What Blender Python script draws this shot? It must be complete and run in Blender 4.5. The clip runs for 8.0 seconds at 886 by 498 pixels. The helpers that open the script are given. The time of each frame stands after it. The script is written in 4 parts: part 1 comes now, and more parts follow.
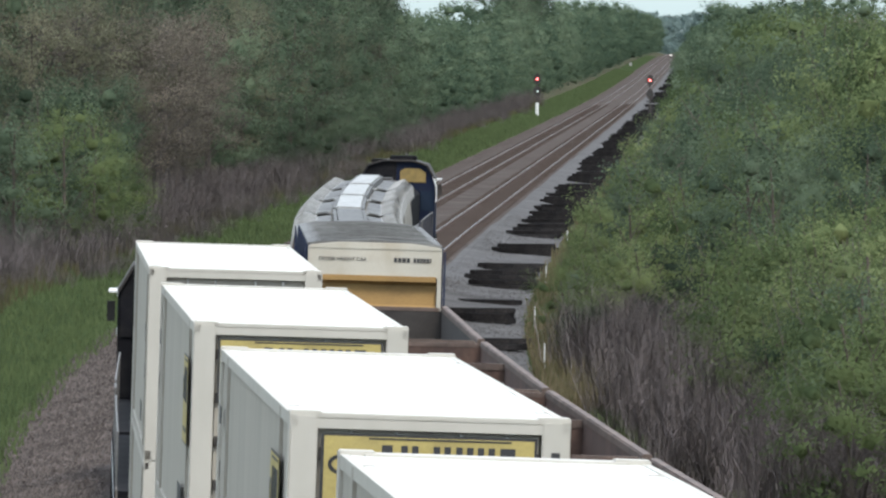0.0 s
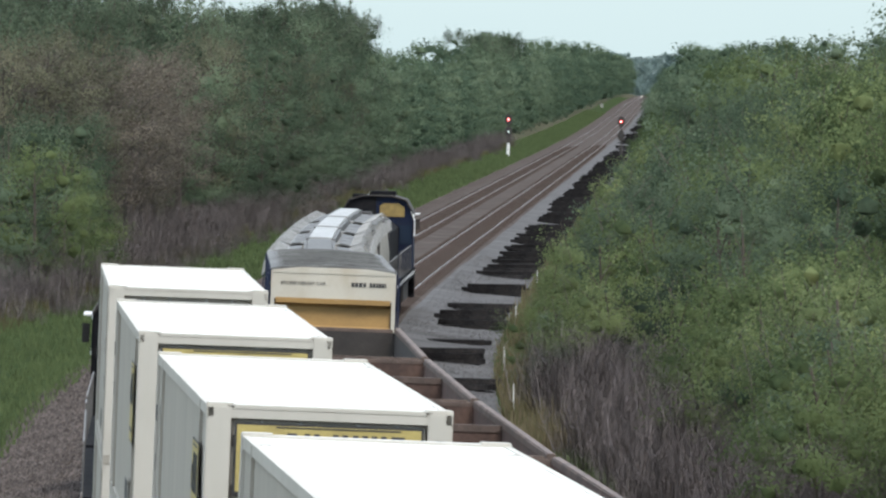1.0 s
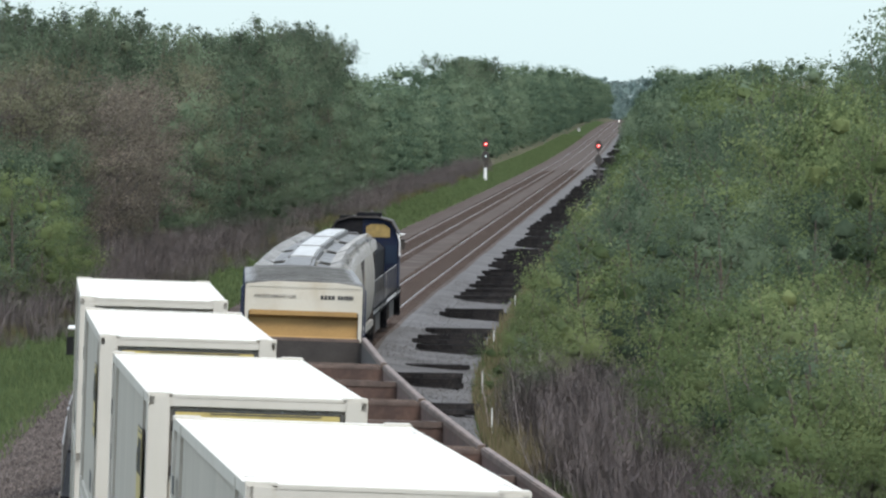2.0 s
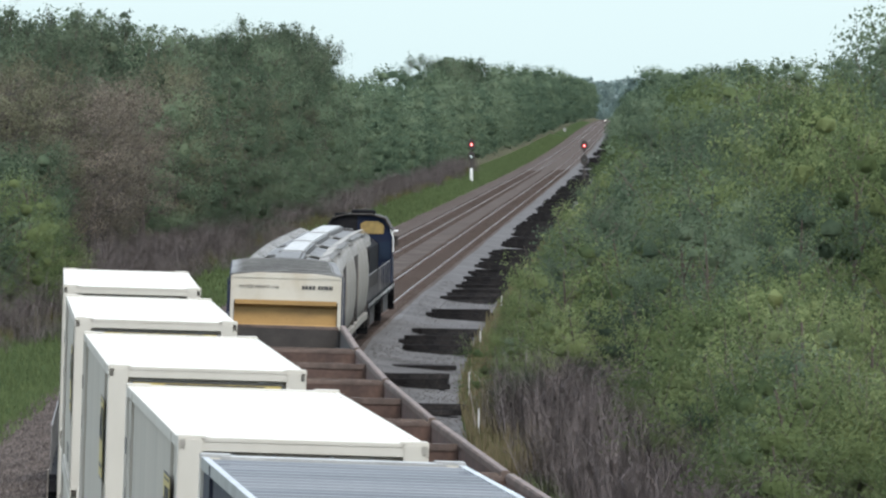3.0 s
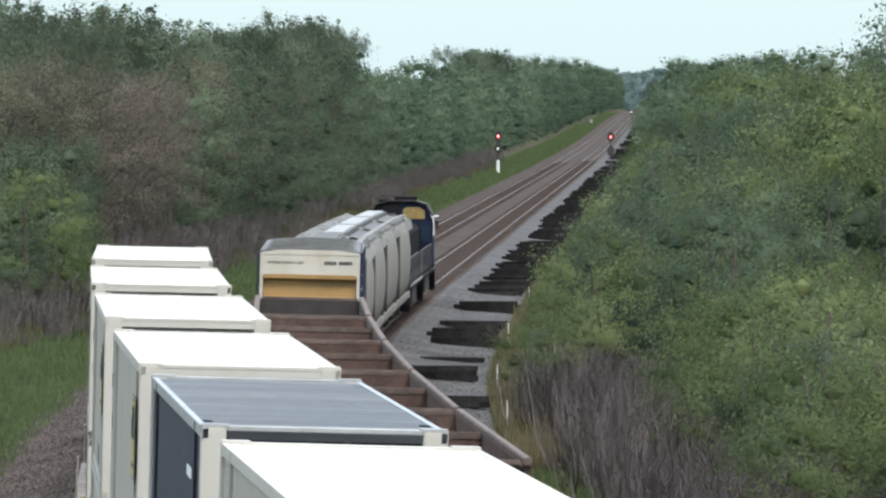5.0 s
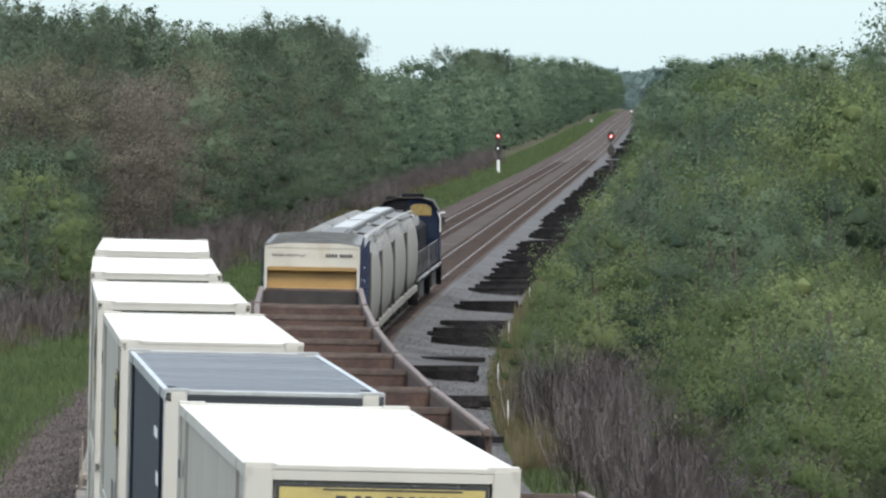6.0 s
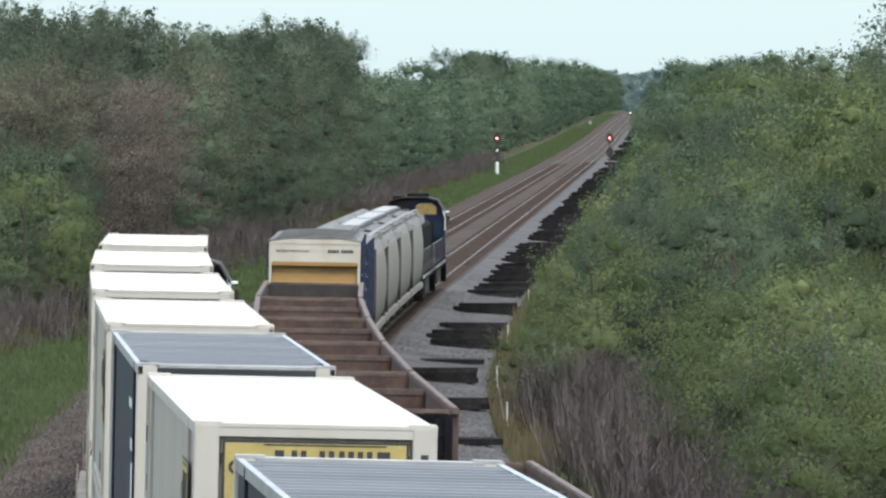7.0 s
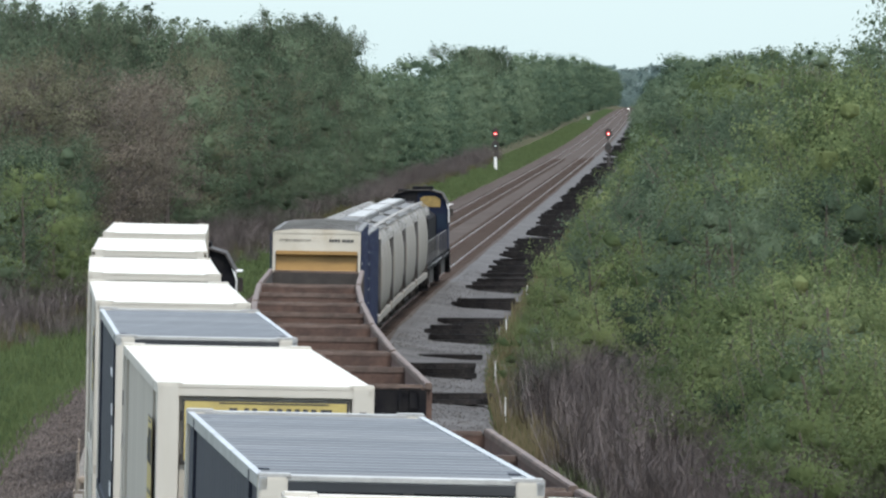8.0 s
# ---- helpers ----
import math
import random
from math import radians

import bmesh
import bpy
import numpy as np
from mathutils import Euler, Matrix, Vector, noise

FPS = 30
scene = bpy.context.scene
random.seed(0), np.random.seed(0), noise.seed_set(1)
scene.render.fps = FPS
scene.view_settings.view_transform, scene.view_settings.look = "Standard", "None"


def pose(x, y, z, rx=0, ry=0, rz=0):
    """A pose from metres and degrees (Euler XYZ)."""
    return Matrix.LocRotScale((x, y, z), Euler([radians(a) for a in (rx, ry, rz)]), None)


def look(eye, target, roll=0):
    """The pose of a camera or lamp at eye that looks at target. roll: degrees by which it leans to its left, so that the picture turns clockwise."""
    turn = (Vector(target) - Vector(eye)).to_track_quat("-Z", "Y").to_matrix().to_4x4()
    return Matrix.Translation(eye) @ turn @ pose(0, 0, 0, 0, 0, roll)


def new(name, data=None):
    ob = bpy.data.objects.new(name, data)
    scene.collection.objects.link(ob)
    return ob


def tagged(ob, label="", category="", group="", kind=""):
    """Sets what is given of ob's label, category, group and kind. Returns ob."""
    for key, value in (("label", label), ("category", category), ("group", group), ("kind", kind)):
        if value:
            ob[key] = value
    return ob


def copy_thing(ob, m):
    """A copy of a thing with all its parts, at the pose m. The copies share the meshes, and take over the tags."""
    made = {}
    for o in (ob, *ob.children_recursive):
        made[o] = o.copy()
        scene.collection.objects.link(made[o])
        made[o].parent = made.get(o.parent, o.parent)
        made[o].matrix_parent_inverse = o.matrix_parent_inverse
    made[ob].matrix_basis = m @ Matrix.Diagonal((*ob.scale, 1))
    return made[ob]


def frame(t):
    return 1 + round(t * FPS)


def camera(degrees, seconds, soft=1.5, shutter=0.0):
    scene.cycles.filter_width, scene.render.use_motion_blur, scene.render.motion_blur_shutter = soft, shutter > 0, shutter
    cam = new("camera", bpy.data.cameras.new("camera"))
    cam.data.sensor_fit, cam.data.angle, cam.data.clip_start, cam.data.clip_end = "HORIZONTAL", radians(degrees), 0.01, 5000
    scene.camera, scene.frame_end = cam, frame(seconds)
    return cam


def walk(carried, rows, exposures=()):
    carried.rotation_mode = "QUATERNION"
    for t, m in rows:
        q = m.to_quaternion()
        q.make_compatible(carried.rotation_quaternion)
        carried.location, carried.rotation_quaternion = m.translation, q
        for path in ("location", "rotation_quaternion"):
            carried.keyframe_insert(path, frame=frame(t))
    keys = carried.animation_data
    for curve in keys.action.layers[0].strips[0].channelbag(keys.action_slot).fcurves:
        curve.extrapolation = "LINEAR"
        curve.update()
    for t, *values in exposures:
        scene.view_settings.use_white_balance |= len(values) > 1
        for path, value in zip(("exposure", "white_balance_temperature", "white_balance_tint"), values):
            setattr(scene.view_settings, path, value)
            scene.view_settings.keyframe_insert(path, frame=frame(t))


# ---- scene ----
# A railway cutting seen through a long lens from a road bridge.
# +Y runs along the distant straight track, z = 0 is the top of the rails.
EXPOSURE = 0.9
EYE = Vector((0.0, 0.0, 9.62))


def aim(yaw, pitch, roll):
    return Matrix.Translation(EYE) @ pose(0, 0, 0, 0, 0, yaw) @ pose(0, 0, 0, 90 + pitch) @ pose(0, 0, 0, 0, 0, roll)


PATH = [
    (0.0, 1.7904, -1.4114, 0.580),
    (0.5, 1.6741, -1.3889, 0.952),
    (1.0, 1.5911, -1.1379, 1.041),
    (1.5, 1.5229, -0.9729, 0.920),
    (3.0, 1.3481, -0.9622, 0.601),
    (3.5, 1.3406, -0.9772, 0.447),
    (4.0, 1.4059, -0.9951, 0.352),
    (4.5, 1.4893, -1.0095, 0.256),
    (6.0, 1.5360, -1.0175, 0.048),
    (6.5, 1.5316, -1.0098, 0.001),
    (7.0, 1.5293, -1.0034, 0.002),
    (7.5, 1.5254, -0.9951, -0.037),
    (8.0, 1.5176, -1.0351, 0.018),
]
# the exposure settles as more sky comes into view
BRIGHT = [(0.0, EXPOSURE - 0.08), (0.5, EXPOSURE - 0.15), (1.5, EXPOSURE - 0.05), (3.0, EXPOSURE + 0.03), (8.0, EXPOSURE)]
cam = camera(6.016, 8.0, soft=2.4)
walk(cam, [(t, aim(y, p, r)) for t, y, p, r in PATH], BRIGHT)

# ---- light: bright overcast day ----
world = bpy.data.worlds.new("world")
scene.world = world
world.use_nodes = True
wn, wl = world.node_tree.nodes, world.node_tree.links
sky = wn.new("ShaderNodeTexSky")
sky.sky_type, sky.sun_disc = "NISHITA", False
sky.sun_elevation, sky.sun_rotation = radians(53), radians(160)
sky.dust_density, sky.air_density, sky.ozone_density = 1.0, 1.0, 1.0
cloud = wn.new("ShaderNodeMix")
cloud.data_type = "RGBA"
cloud.inputs[0].default_value = 0.85
# an overcast sky is greyer and about three times brighter overhead than at the horizon
where, split, rise = wn.new("ShaderNodeTexCoord"), wn.new("ShaderNodeSeparateXYZ"), wn.new("ShaderNodeMapRange")
wl.new(where.outputs["Generated"], split.inputs[0])
wl.new(split.outputs[2], rise.inputs[0])
rise.inputs[1].default_value, rise.inputs[2].default_value = 0.03, 0.85
rise.inputs[3].default_value, rise.inputs[4].default_value = 0.0, 1.0
tint = wn.new("ShaderNodeMix")
tint.data_type = "RGBA"
tint.inputs[6].default_value, tint.inputs[7].default_value = (4.1, 5.2, 5.5, 1), (11.9, 13.3, 15.6, 1)
wl.new(rise.outputs[0], tint.inputs[0])
wl.new(tint.outputs[2], cloud.inputs[7])
wl.new(sky.outputs[0], cloud.inputs[6])
wl.new(cloud.outputs[2], wn["Background"].inputs[0])
wn["Background"].inputs[1].default_value = 0.1
sun_data = bpy.data.lights.new("sun", "SUN")
sun_data.energy, sun_data.angle, sun_data.color = 1.5, radians(20), (1.0, 0.93, 0.82)
sun = new("sun", sun_data)
sun.matrix_world = look((0, 0, 60), (-0.35 * 60, 0.75 * 60, -6))



# ---- materials ----
def material(name, colour, rough=0.6, metal=0.0, vary=0.25, scale=3.0, grain=30.0, bump=0.0, stain=None, stain_amount=0.4, island=0.0, object_vary=0.0, axis=(1, 1, 1), spec=0.5):
    """Two scales of colour variation, optional stains, random tint by piece, fine relief."""
    m = bpy.data.materials.new(name)
    m.use_nodes = True
    n, l = m.node_tree.nodes, m.node_tree.links
    b = n["Principled BSDF"]
    b.inputs["Roughness"].default_value, b.inputs["Metallic"].default_value = rough, metal
    b.inputs["Specular IOR Level"].default_value = spec
    co = n.new("ShaderNodeTexCoord")
    mp = n.new("ShaderNodeMapping")
    mp.inputs["Scale"].default_value = axis
    l.new(co.outputs["Object"], mp.inputs[0])

    def noise_tex(sc, detail=4):
        t = n.new("ShaderNodeTexNoise")
        t.inputs["Scale"].default_value, t.inputs["Detail"].default_value = sc, detail
        l.new(mp.outputs[0], t.inputs["Vector"])
        return t

    def ramp(src, lo, hi, a=0.3, c=0.7):
        r = n.new("ShaderNodeMapRange")
        r.inputs[1].default_value, r.inputs[2].default_value = a, c
        r.inputs[3].default_value, r.inputs[4].default_value = lo, hi
        l.new(src, r.inputs[0])
        return r.outputs[0]

    def mul(a, c):
        k = n.new("ShaderNodeMath")
        k.operation = "MULTIPLY"
        l.new(a, k.inputs[0]), l.new(c, k.inputs[1])
        return k.outputs[0]

    big, small = noise_tex(scale), noise_tex(grain, 6)
    f = mul(ramp(big.outputs[0], 1 - vary, 1 + vary), ramp(small.outputs[0], 1 - vary * 0.7, 1 + vary * 0.7))
    if island:
        g = n.new("ShaderNodeNewGeometry")
        f = mul(f, ramp(g.outputs["Random Per Island"], 1 - island, 1 + island, 0, 1))
    if object_vary:
        o = n.new("ShaderNodeObjectInfo")
        f = mul(f, ramp(o.outputs["Random"], 1 - object_vary, 1 + object_vary, 0, 1))
    mix = n.new("ShaderNodeMix")
    mix.data_type = "RGBA"
    mix.inputs[6].default_value = (*colour, 1)
    mix.inputs[7].default_value = (*(stain or colour), 1)
    st = noise_tex(scale * 2.3, 8)
    l.new(ramp(st.outputs[0], 0, stain_amount if stain else 0, 0.45, 0.7), mix.inputs[0])
    sc = n.new("ShaderNodeVectorMath")
    sc.operation = "SCALE"
    l.new(mix.outputs[2], sc.inputs[0]), l.new(f, sc.inputs[3])
    l.new(sc.outputs[0], b.inputs["Base Color"])
    if bump:
        bp = n.new("ShaderNodeBump")
        bp.inputs["Strength"].default_value, bp.inputs["Distance"].default_value = bump, 0.05
        l.new(small.outputs[0], bp.inputs["Height"]), l.new(bp.outputs[0], b.inputs["Normal"])
    return m


def leaf_material(name, colour, other):
    """Leaves: hue varies from leaf to leaf and from tree to tree; some light comes through."""
    m = material(name, colour, rough=0.6, vary=0.16, scale=0.35, grain=2.2, stain=other, stain_amount=0.8, island=0.1, object_vary=0.42, spec=0.0)
    n, l = m.node_tree.nodes, m.node_tree.links
    b = n["Principled BSDF"]
    hue, pick, spread = n.new("ShaderNodeHueSaturation"), n.new("ShaderNodeObjectInfo"), n.new("ShaderNodeMapRange")
    spread.inputs[3].default_value, spread.inputs[4].default_value = 0.508, 0.470
    l.new(pick.outputs["Random"], spread.inputs[0]), l.new(spread.outputs[0], hue.inputs["Hue"])
    l.new(b.inputs["Base Color"].links[0].from_socket, hue.inputs["Color"])
    l.new(hue.outputs[0], b.inputs["Base Color"])
    tr = n.new("ShaderNodeBsdfTranslucent")
    l.new(hue.outputs[0], tr.inputs[0])
    mx = n.new("ShaderNodeMixShader")
    mx.inputs[0].default_value = 0.42
    l.new(b.outputs[0], mx.inputs[1]), l.new(tr.outputs[0], mx.inputs[2])
    l.new(mx.outputs[0], n["Material Output"].inputs[0])
    return m


def glow_material(name, colour, power):
    m = bpy.data.materials.new(name)
    m.use_nodes = True
    b = m.node_tree.nodes["Principled BSDF"]
    b.inputs["Base Color"].default_value = (*colour, 1)
    b.inputs["Emission Color"].default_value = (*colour, 1)
    b.inputs["Emission Strength"].default_value = power
    return m


M = {
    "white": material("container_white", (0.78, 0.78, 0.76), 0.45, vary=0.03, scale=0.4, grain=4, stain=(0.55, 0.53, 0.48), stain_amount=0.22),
    # container posts and rails: the roof's white darkened, shade put into the colour
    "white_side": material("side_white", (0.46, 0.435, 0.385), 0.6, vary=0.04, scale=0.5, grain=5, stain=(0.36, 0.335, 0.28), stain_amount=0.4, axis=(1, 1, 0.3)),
    # sheets and doors: darker still for the side's shade, with grime stains
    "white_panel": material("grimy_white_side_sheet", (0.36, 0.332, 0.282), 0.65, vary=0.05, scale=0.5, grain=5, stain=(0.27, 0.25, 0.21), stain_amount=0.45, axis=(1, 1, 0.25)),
    "navy": material("container_navy", (0.011, 0.015, 0.03), 0.6, vary=0.15, scale=0.8, stain=(0.035, 0.036, 0.045), stain_amount=0.4, spec=0.3),
    "blue_roof": material("weathered_blue_roof", (0.034, 0.037, 0.043), 0.38, vary=0.35, scale=0.6, grain=5, stain=(0.10, 0.10, 0.10), stain_amount=0.8, axis=(0.15, 2.2, 1), spec=0.4),
    "yellow": material("yellow_panel", (0.40, 0.32, 0.11), 0.6, vary=0.1, scale=2, stain=(0.28, 0.22, 0.09), stain_amount=0.4),
    "ink": material("black_lettering", (0.03, 0.03, 0.032), 0.6, vary=0.1),
    "mark": material("white_lettering", (0.7, 0.7, 0.7), 0.6, vary=0.1),
    "cream": material("dusty_cream_paint", (0.48, 0.445, 0.375), 0.65, vary=0.06, scale=0.7, stain=(0.36, 0.29, 0.20), stain_amount=0.55, axis=(1, 1, 0.5)),
    "ochre": material("faded_yellow_paint", (0.33, 0.195, 0.065), 0.7, vary=0.14, scale=0.8, stain=(0.19, 0.11, 0.042), stain_amount=0.55, axis=(0.4, 1, 1.4)),
    "roof_grey": material("galvanised_dirty_roof", (0.13, 0.13, 0.126), 0.7, vary=0.3, scale=0.5, grain=5, stain=(0.065, 0.06, 0.056), stain_amount=0.8),
    "car_blue": material("dark_blue_car_side", (0.014, 0.022, 0.055), 0.6, vary=0.15, stain=(0.045, 0.04, 0.036), stain_amount=0.35, spec=0.3),
    "hopper": material("dusty_grey_hopper_paint", (0.22, 0.203, 0.175), 0.75, vary=0.08, scale=0.5, grain=4, stain=(0.125, 0.11, 0.092), stain_amount=0.5, axis=(1, 1, 0.35)),
    "hopper_roof": material("grey_hopper_roof", (0.115, 0.115, 0.112), 0.7, vary=0.16, scale=0.6, grain=5, stain=(0.065, 0.063, 0.06), stain_amount=0.6),
    "grating": material("galvanised_running_board", (0.32, 0.32, 0.31), 0.5, vary=0.15, scale=1.2, stain=(0.18, 0.176, 0.17), stain_amount=0.5),
    "bare": material("bare_aluminium_rail", (0.42, 0.43, 0.44), 0.4, 0.6, vary=0.15, scale=1.2, stain=(0.2, 0.2, 0.21), stain_amount=0.5),
    "rust": material("brown_rusty_steel", (0.085, 0.05, 0.038), 0.8, vary=0.25, scale=0.9, grain=9, stain=(0.05, 0.03, 0.025), stain_amount=0.7, bump=0.2),
    "rust_floor": material("dusty_car_floor", (0.055, 0.04, 0.034), 0.95, vary=0.25, scale=0.6, stain=(0.03, 0.024, 0.021), stain_amount=0.7, spec=0.2),
    "rim": material("worn_rim_steel", (0.115, 0.08, 0.064), 0.7, vary=0.35, scale=1.5, stain=(0.06, 0.04, 0.033), stain_amount=0.7),
    "black": material("black_loco_paint", (0.010, 0.010, 0.012), 0.85, vary=0.2, scale=1.0, stain=(0.03, 0.028, 0.026), stain_amount=0.5, spec=0.08),
    "csx_blue": material("dark_blue_loco_paint", (0.006, 0.011, 0.032), 0.65, vary=0.15, scale=0.8, stain=(0.018, 0.02, 0.026), stain_amount=0.3, spec=0.2),
    "csx_yellow": material("loco_yellow", (0.24, 0.165, 0.05), 0.6, vary=0.15, stain=(0.15, 0.10, 0.04), stain_amount=0.6),
    # soot on running gear; on hopper ends this dark colour stands for shade
    "under": material("sooty_running_gear", (0.035, 0.03, 0.027), 0.8, vary=0.3, scale=2),
    "wheel": material("wheel_steel", (0.08, 0.065, 0.055), 0.6, 0.5, vary=0.25, scale=4),
    "rail_pipe": material("handrail_white", (0.6, 0.6, 0.58), 0.5, vary=0.1),
    "grip": material("grimy_handrail", (0.13, 0.125, 0.12), 0.6, vary=0.2),
    "window": material("dark_window_glass", (0.02, 0.03, 0.05), 0.08, vary=0.02),
    "well": material("buff_well_car_paint", (0.30, 0.25, 0.20), 0.7, vary=0.2, scale=1.0, stain=(0.13, 0.09, 0.07), stain_amount=0.6),
    "ballast": material("grey_ballast", (0.108, 0.106, 0.106), 1.0, vary=0.18, scale=0.2, grain=7, bump=0.35, stain=(0.072, 0.067, 0.064), stain_amount=0.5, spec=0.0),
    "shoulder": material("brown_grey_shoulder_stone", (0.08, 0.067, 0.06), 1.0, vary=0.35, scale=0.3, grain=7, bump=0.8, stain=(0.05, 0.04, 0.036), stain_amount=0.6, spec=0.0),
    "stone": material("crushed_stone", (0.085, 0.072, 0.066), 1.0, vary=0.2, scale=0.3, island=0.5, spec=0.1),
    "bed": material("brown_track_ballast", (0.080, 0.070, 0.064), 1.0, vary=0.2, scale=0.3, grain=7, bump=1.0, stain=(0.065, 0.046, 0.04), stain_amount=0.6, spec=0.0),
    "ground": material("dry_earth", (0.075, 0.07, 0.05), 1.0, vary=0.3, scale=0.2, grain=4, bump=0.5, stain=(0.045, 0.06, 0.028), stain_amount=0.8, spec=0.0),
    "rail": material("polished_rail_head", (0.27, 0.26, 0.25), 0.42, 1.0, vary=0.1, scale=0.3),
    "rail_web": material("rusty_rail_web", (0.11, 0.065, 0.05), 0.85, vary=0.2),
    "tie": material("track_tie", (0.07, 0.053, 0.045), 0.95, vary=0.2, scale=1, island=0.12, spec=0.05),
    "old_tie": material("creosoted_timber", (0.020, 0.019, 0.0195), 1.0, vary=0.4, scale=1.5, grain=14, stain=(0.032, 0.028, 0.026), stain_amount=0.5, object_vary=0.3, bump=0.4, spec=0.05),
    "bark": material("bark", (0.085, 0.068, 0.055), 0.95, vary=0.3, scale=2, bump=0.6),
    "dark_bark": material("dark_brown_bark", (0.06, 0.05, 0.045), 0.95, vary=0.25, scale=2),
    "twig": material("grey_brown_twigs", (0.178, 0.154, 0.149), 0.95, vary=0.3, scale=0.5, island=0.35, object_vary=0.2, spec=0.05),
    "grass": leaf_material("grass_green", (0.085, 0.118, 0.052), (0.06, 0.09, 0.04)),
    "dry_grass": leaf_material("straw_grass", (0.14, 0.125, 0.07), (0.08, 0.09, 0.036)),
    "leaf_a": leaf_material("mid_green_leaves", (0.100, 0.138, 0.088), (0.074, 0.110, 0.072)),
    "leaf_b": leaf_material("dark_green_leaves", (0.078, 0.105, 0.069), (0.058, 0.084, 0.057)),
    "leaf_c": leaf_material("spring_green_leaves", (0.130, 0.172, 0.076), (0.088, 0.128, 0.066)),
    "leaf_d": leaf_material("brown_budding_leaves", (0.165, 0.145, 0.112), (0.128, 0.122, 0.092)),
    "leaf_e": leaf_material("olive_budding_leaves", (0.148, 0.150, 0.098), (0.118, 0.124, 0.084)),
    "leaf_m": leaf_material("grey_green_woodland_leaves", (0.108, 0.150, 0.094), (0.086, 0.126, 0.082)),
    "leaf_n": leaf_material("deep_grey_green_leaves", (0.080, 0.119, 0.078), (0.062, 0.098, 0.066)),
    # distance haze mixed into the leaf colour as a pale blue-green
    "leaf_haze": leaf_material("blue_green_distant_leaves", (0.17, 0.225, 0.215), (0.145, 0.20, 0.19)),
    "post": material("white_post_paint", (0.7, 0.7, 0.68), 0.6, vary=0.1),
    "red_lamp": glow_material("red_signal_glass", (0.8, 0.015, 0.02), 0.6),
    "red_core": glow_material("red_signal_bulb", (1.0, 0.45, 0.4), 6.0),
    "pale_lamp": glow_material("pale_signal_glass", (0.95, 0.93, 0.85), 2.0),
    "dark_lamp": material("unlit_lens", (0.03, 0.03, 0.03), 0.3),
    "dark_core": material("unlit_bulb", (0.03, 0.03, 0.03), 0.3),
    "clear_lamp": material("dim_lens", (0.03, 0.04, 0.04), 0.3),
    "clear_core": glow_material("pale_signal_bulb", (0.75, 0.9, 0.85), 0.9),
}


# ---- mesh helpers ----
class Geo:
    """A list of corners and faces, to be turned into one mesh."""

    def __init__(self):
        self.v, self.f = [], []

    def add(self, verts, faces):
        o = len(self.v)
        self.v += [tuple(p) for p in verts]
        self.f += [tuple(o + i for i in f) for f in faces]
        return self

    def box(self, x0, x1, y0, y1, z0, z1):
        return self.add([(x, y, z) for z in (z0, z1) for y in (y0, y1) for x in (x0, x1)],
                        [(0, 2, 3, 1), (4, 5, 7, 6), (0, 1, 5, 4), (1, 3, 7, 5), (3, 2, 6, 7), (2, 0, 4, 6)])

    def prism(self, outline, y0, y1):
        """An outline of (x, z), anticlockwise seen from -y, drawn out along y."""
        n = len(outline)
        self.add([(x, y0, z) for x, z in outline] + [(x, y1, z) for x, z in outline],
                 [tuple(range(n)), tuple(range(2 * n - 1, n - 1, -1))] + [(i, i + n, (i + 1) % n + n, (i + 1) % n) for i in range(n)])
        return self

    def loft(self, rings, cap=True):
        n = len(rings[0])
        vs = [p for r in rings for p in r]
        fs = [(k * n + i, k * n + (i + 1) % n, (k + 1) * n + (i + 1) % n, (k + 1) * n + i) for k in range(len(rings) - 1) for i in range(n)]
        if cap:
            fs += [tuple(range(n - 1, -1, -1)), tuple(range((len(rings) - 1) * n, len(rings) * n))]
        return self.add(vs, fs)

    def tube(self, points, r0, r1=None, sides=6):
        pts = [Vector(p) for p in points]
        r1 = r0 if r1 is None else r1
        rings = []
        for i, p in enumerate(pts):
            d = (pts[min(i + 1, len(pts) - 1)] - pts[max(i - 1, 0)]).normalized()
            a = d.orthogonal().normalized()
            b = d.cross(a)
            r = r0 + (r1 - r0) * i / (len(pts) - 1)
            rings.append([p + (a * math.cos(2 * math.pi * k / sides) + b * math.sin(2 * math.pi * k / sides)) * r for k in range(sides)])
        return self.loft(rings)

    def wheel(self, x0, x1, y, z, r, sides=20):
        c = [(y + r * math.cos(2 * math.pi * k / sides), z + r * math.sin(2 * math.pi * k / sides)) for k in range(sides)]
        return self.loft([[(x0, a, b) for a, b in c], [(x1, a, b) for a, b in c]])

    def mesh(self, name, mat, smooth=False, bevel=0.0):
        me = bpy.data.meshes.new(name)
        me.from_pydata(self.v, [], self.f)
        bm = bmesh.new()
        bm.from_mesh(me)
        bmesh.ops.recalc_face_normals(bm, faces=bm.faces)
        if bevel:
            bmesh.ops.bevel(bm, geom=list(bm.edges), offset=bevel, segments=2, affect="EDGES", clamp_overlap=True)
        bm.to_mesh(me)
        bm.free()
        me.materials.append(mat)
        if smooth:
            me.polygons.foreach_set("use_smooth", [True] * len(me.polygons))
        return me


def part(name, geo, mat, parent, label="", smooth=False, bevel=0.0):
    me = geo if isinstance(geo, bpy.types.Mesh) else geo.mesh(name, mat, smooth, bevel)
    ob = new(name, me)
    ob.parent = parent
    return tagged(ob, label)


def thing(name, label, category, group=""):
    return tagged(new(name), label, category, group)


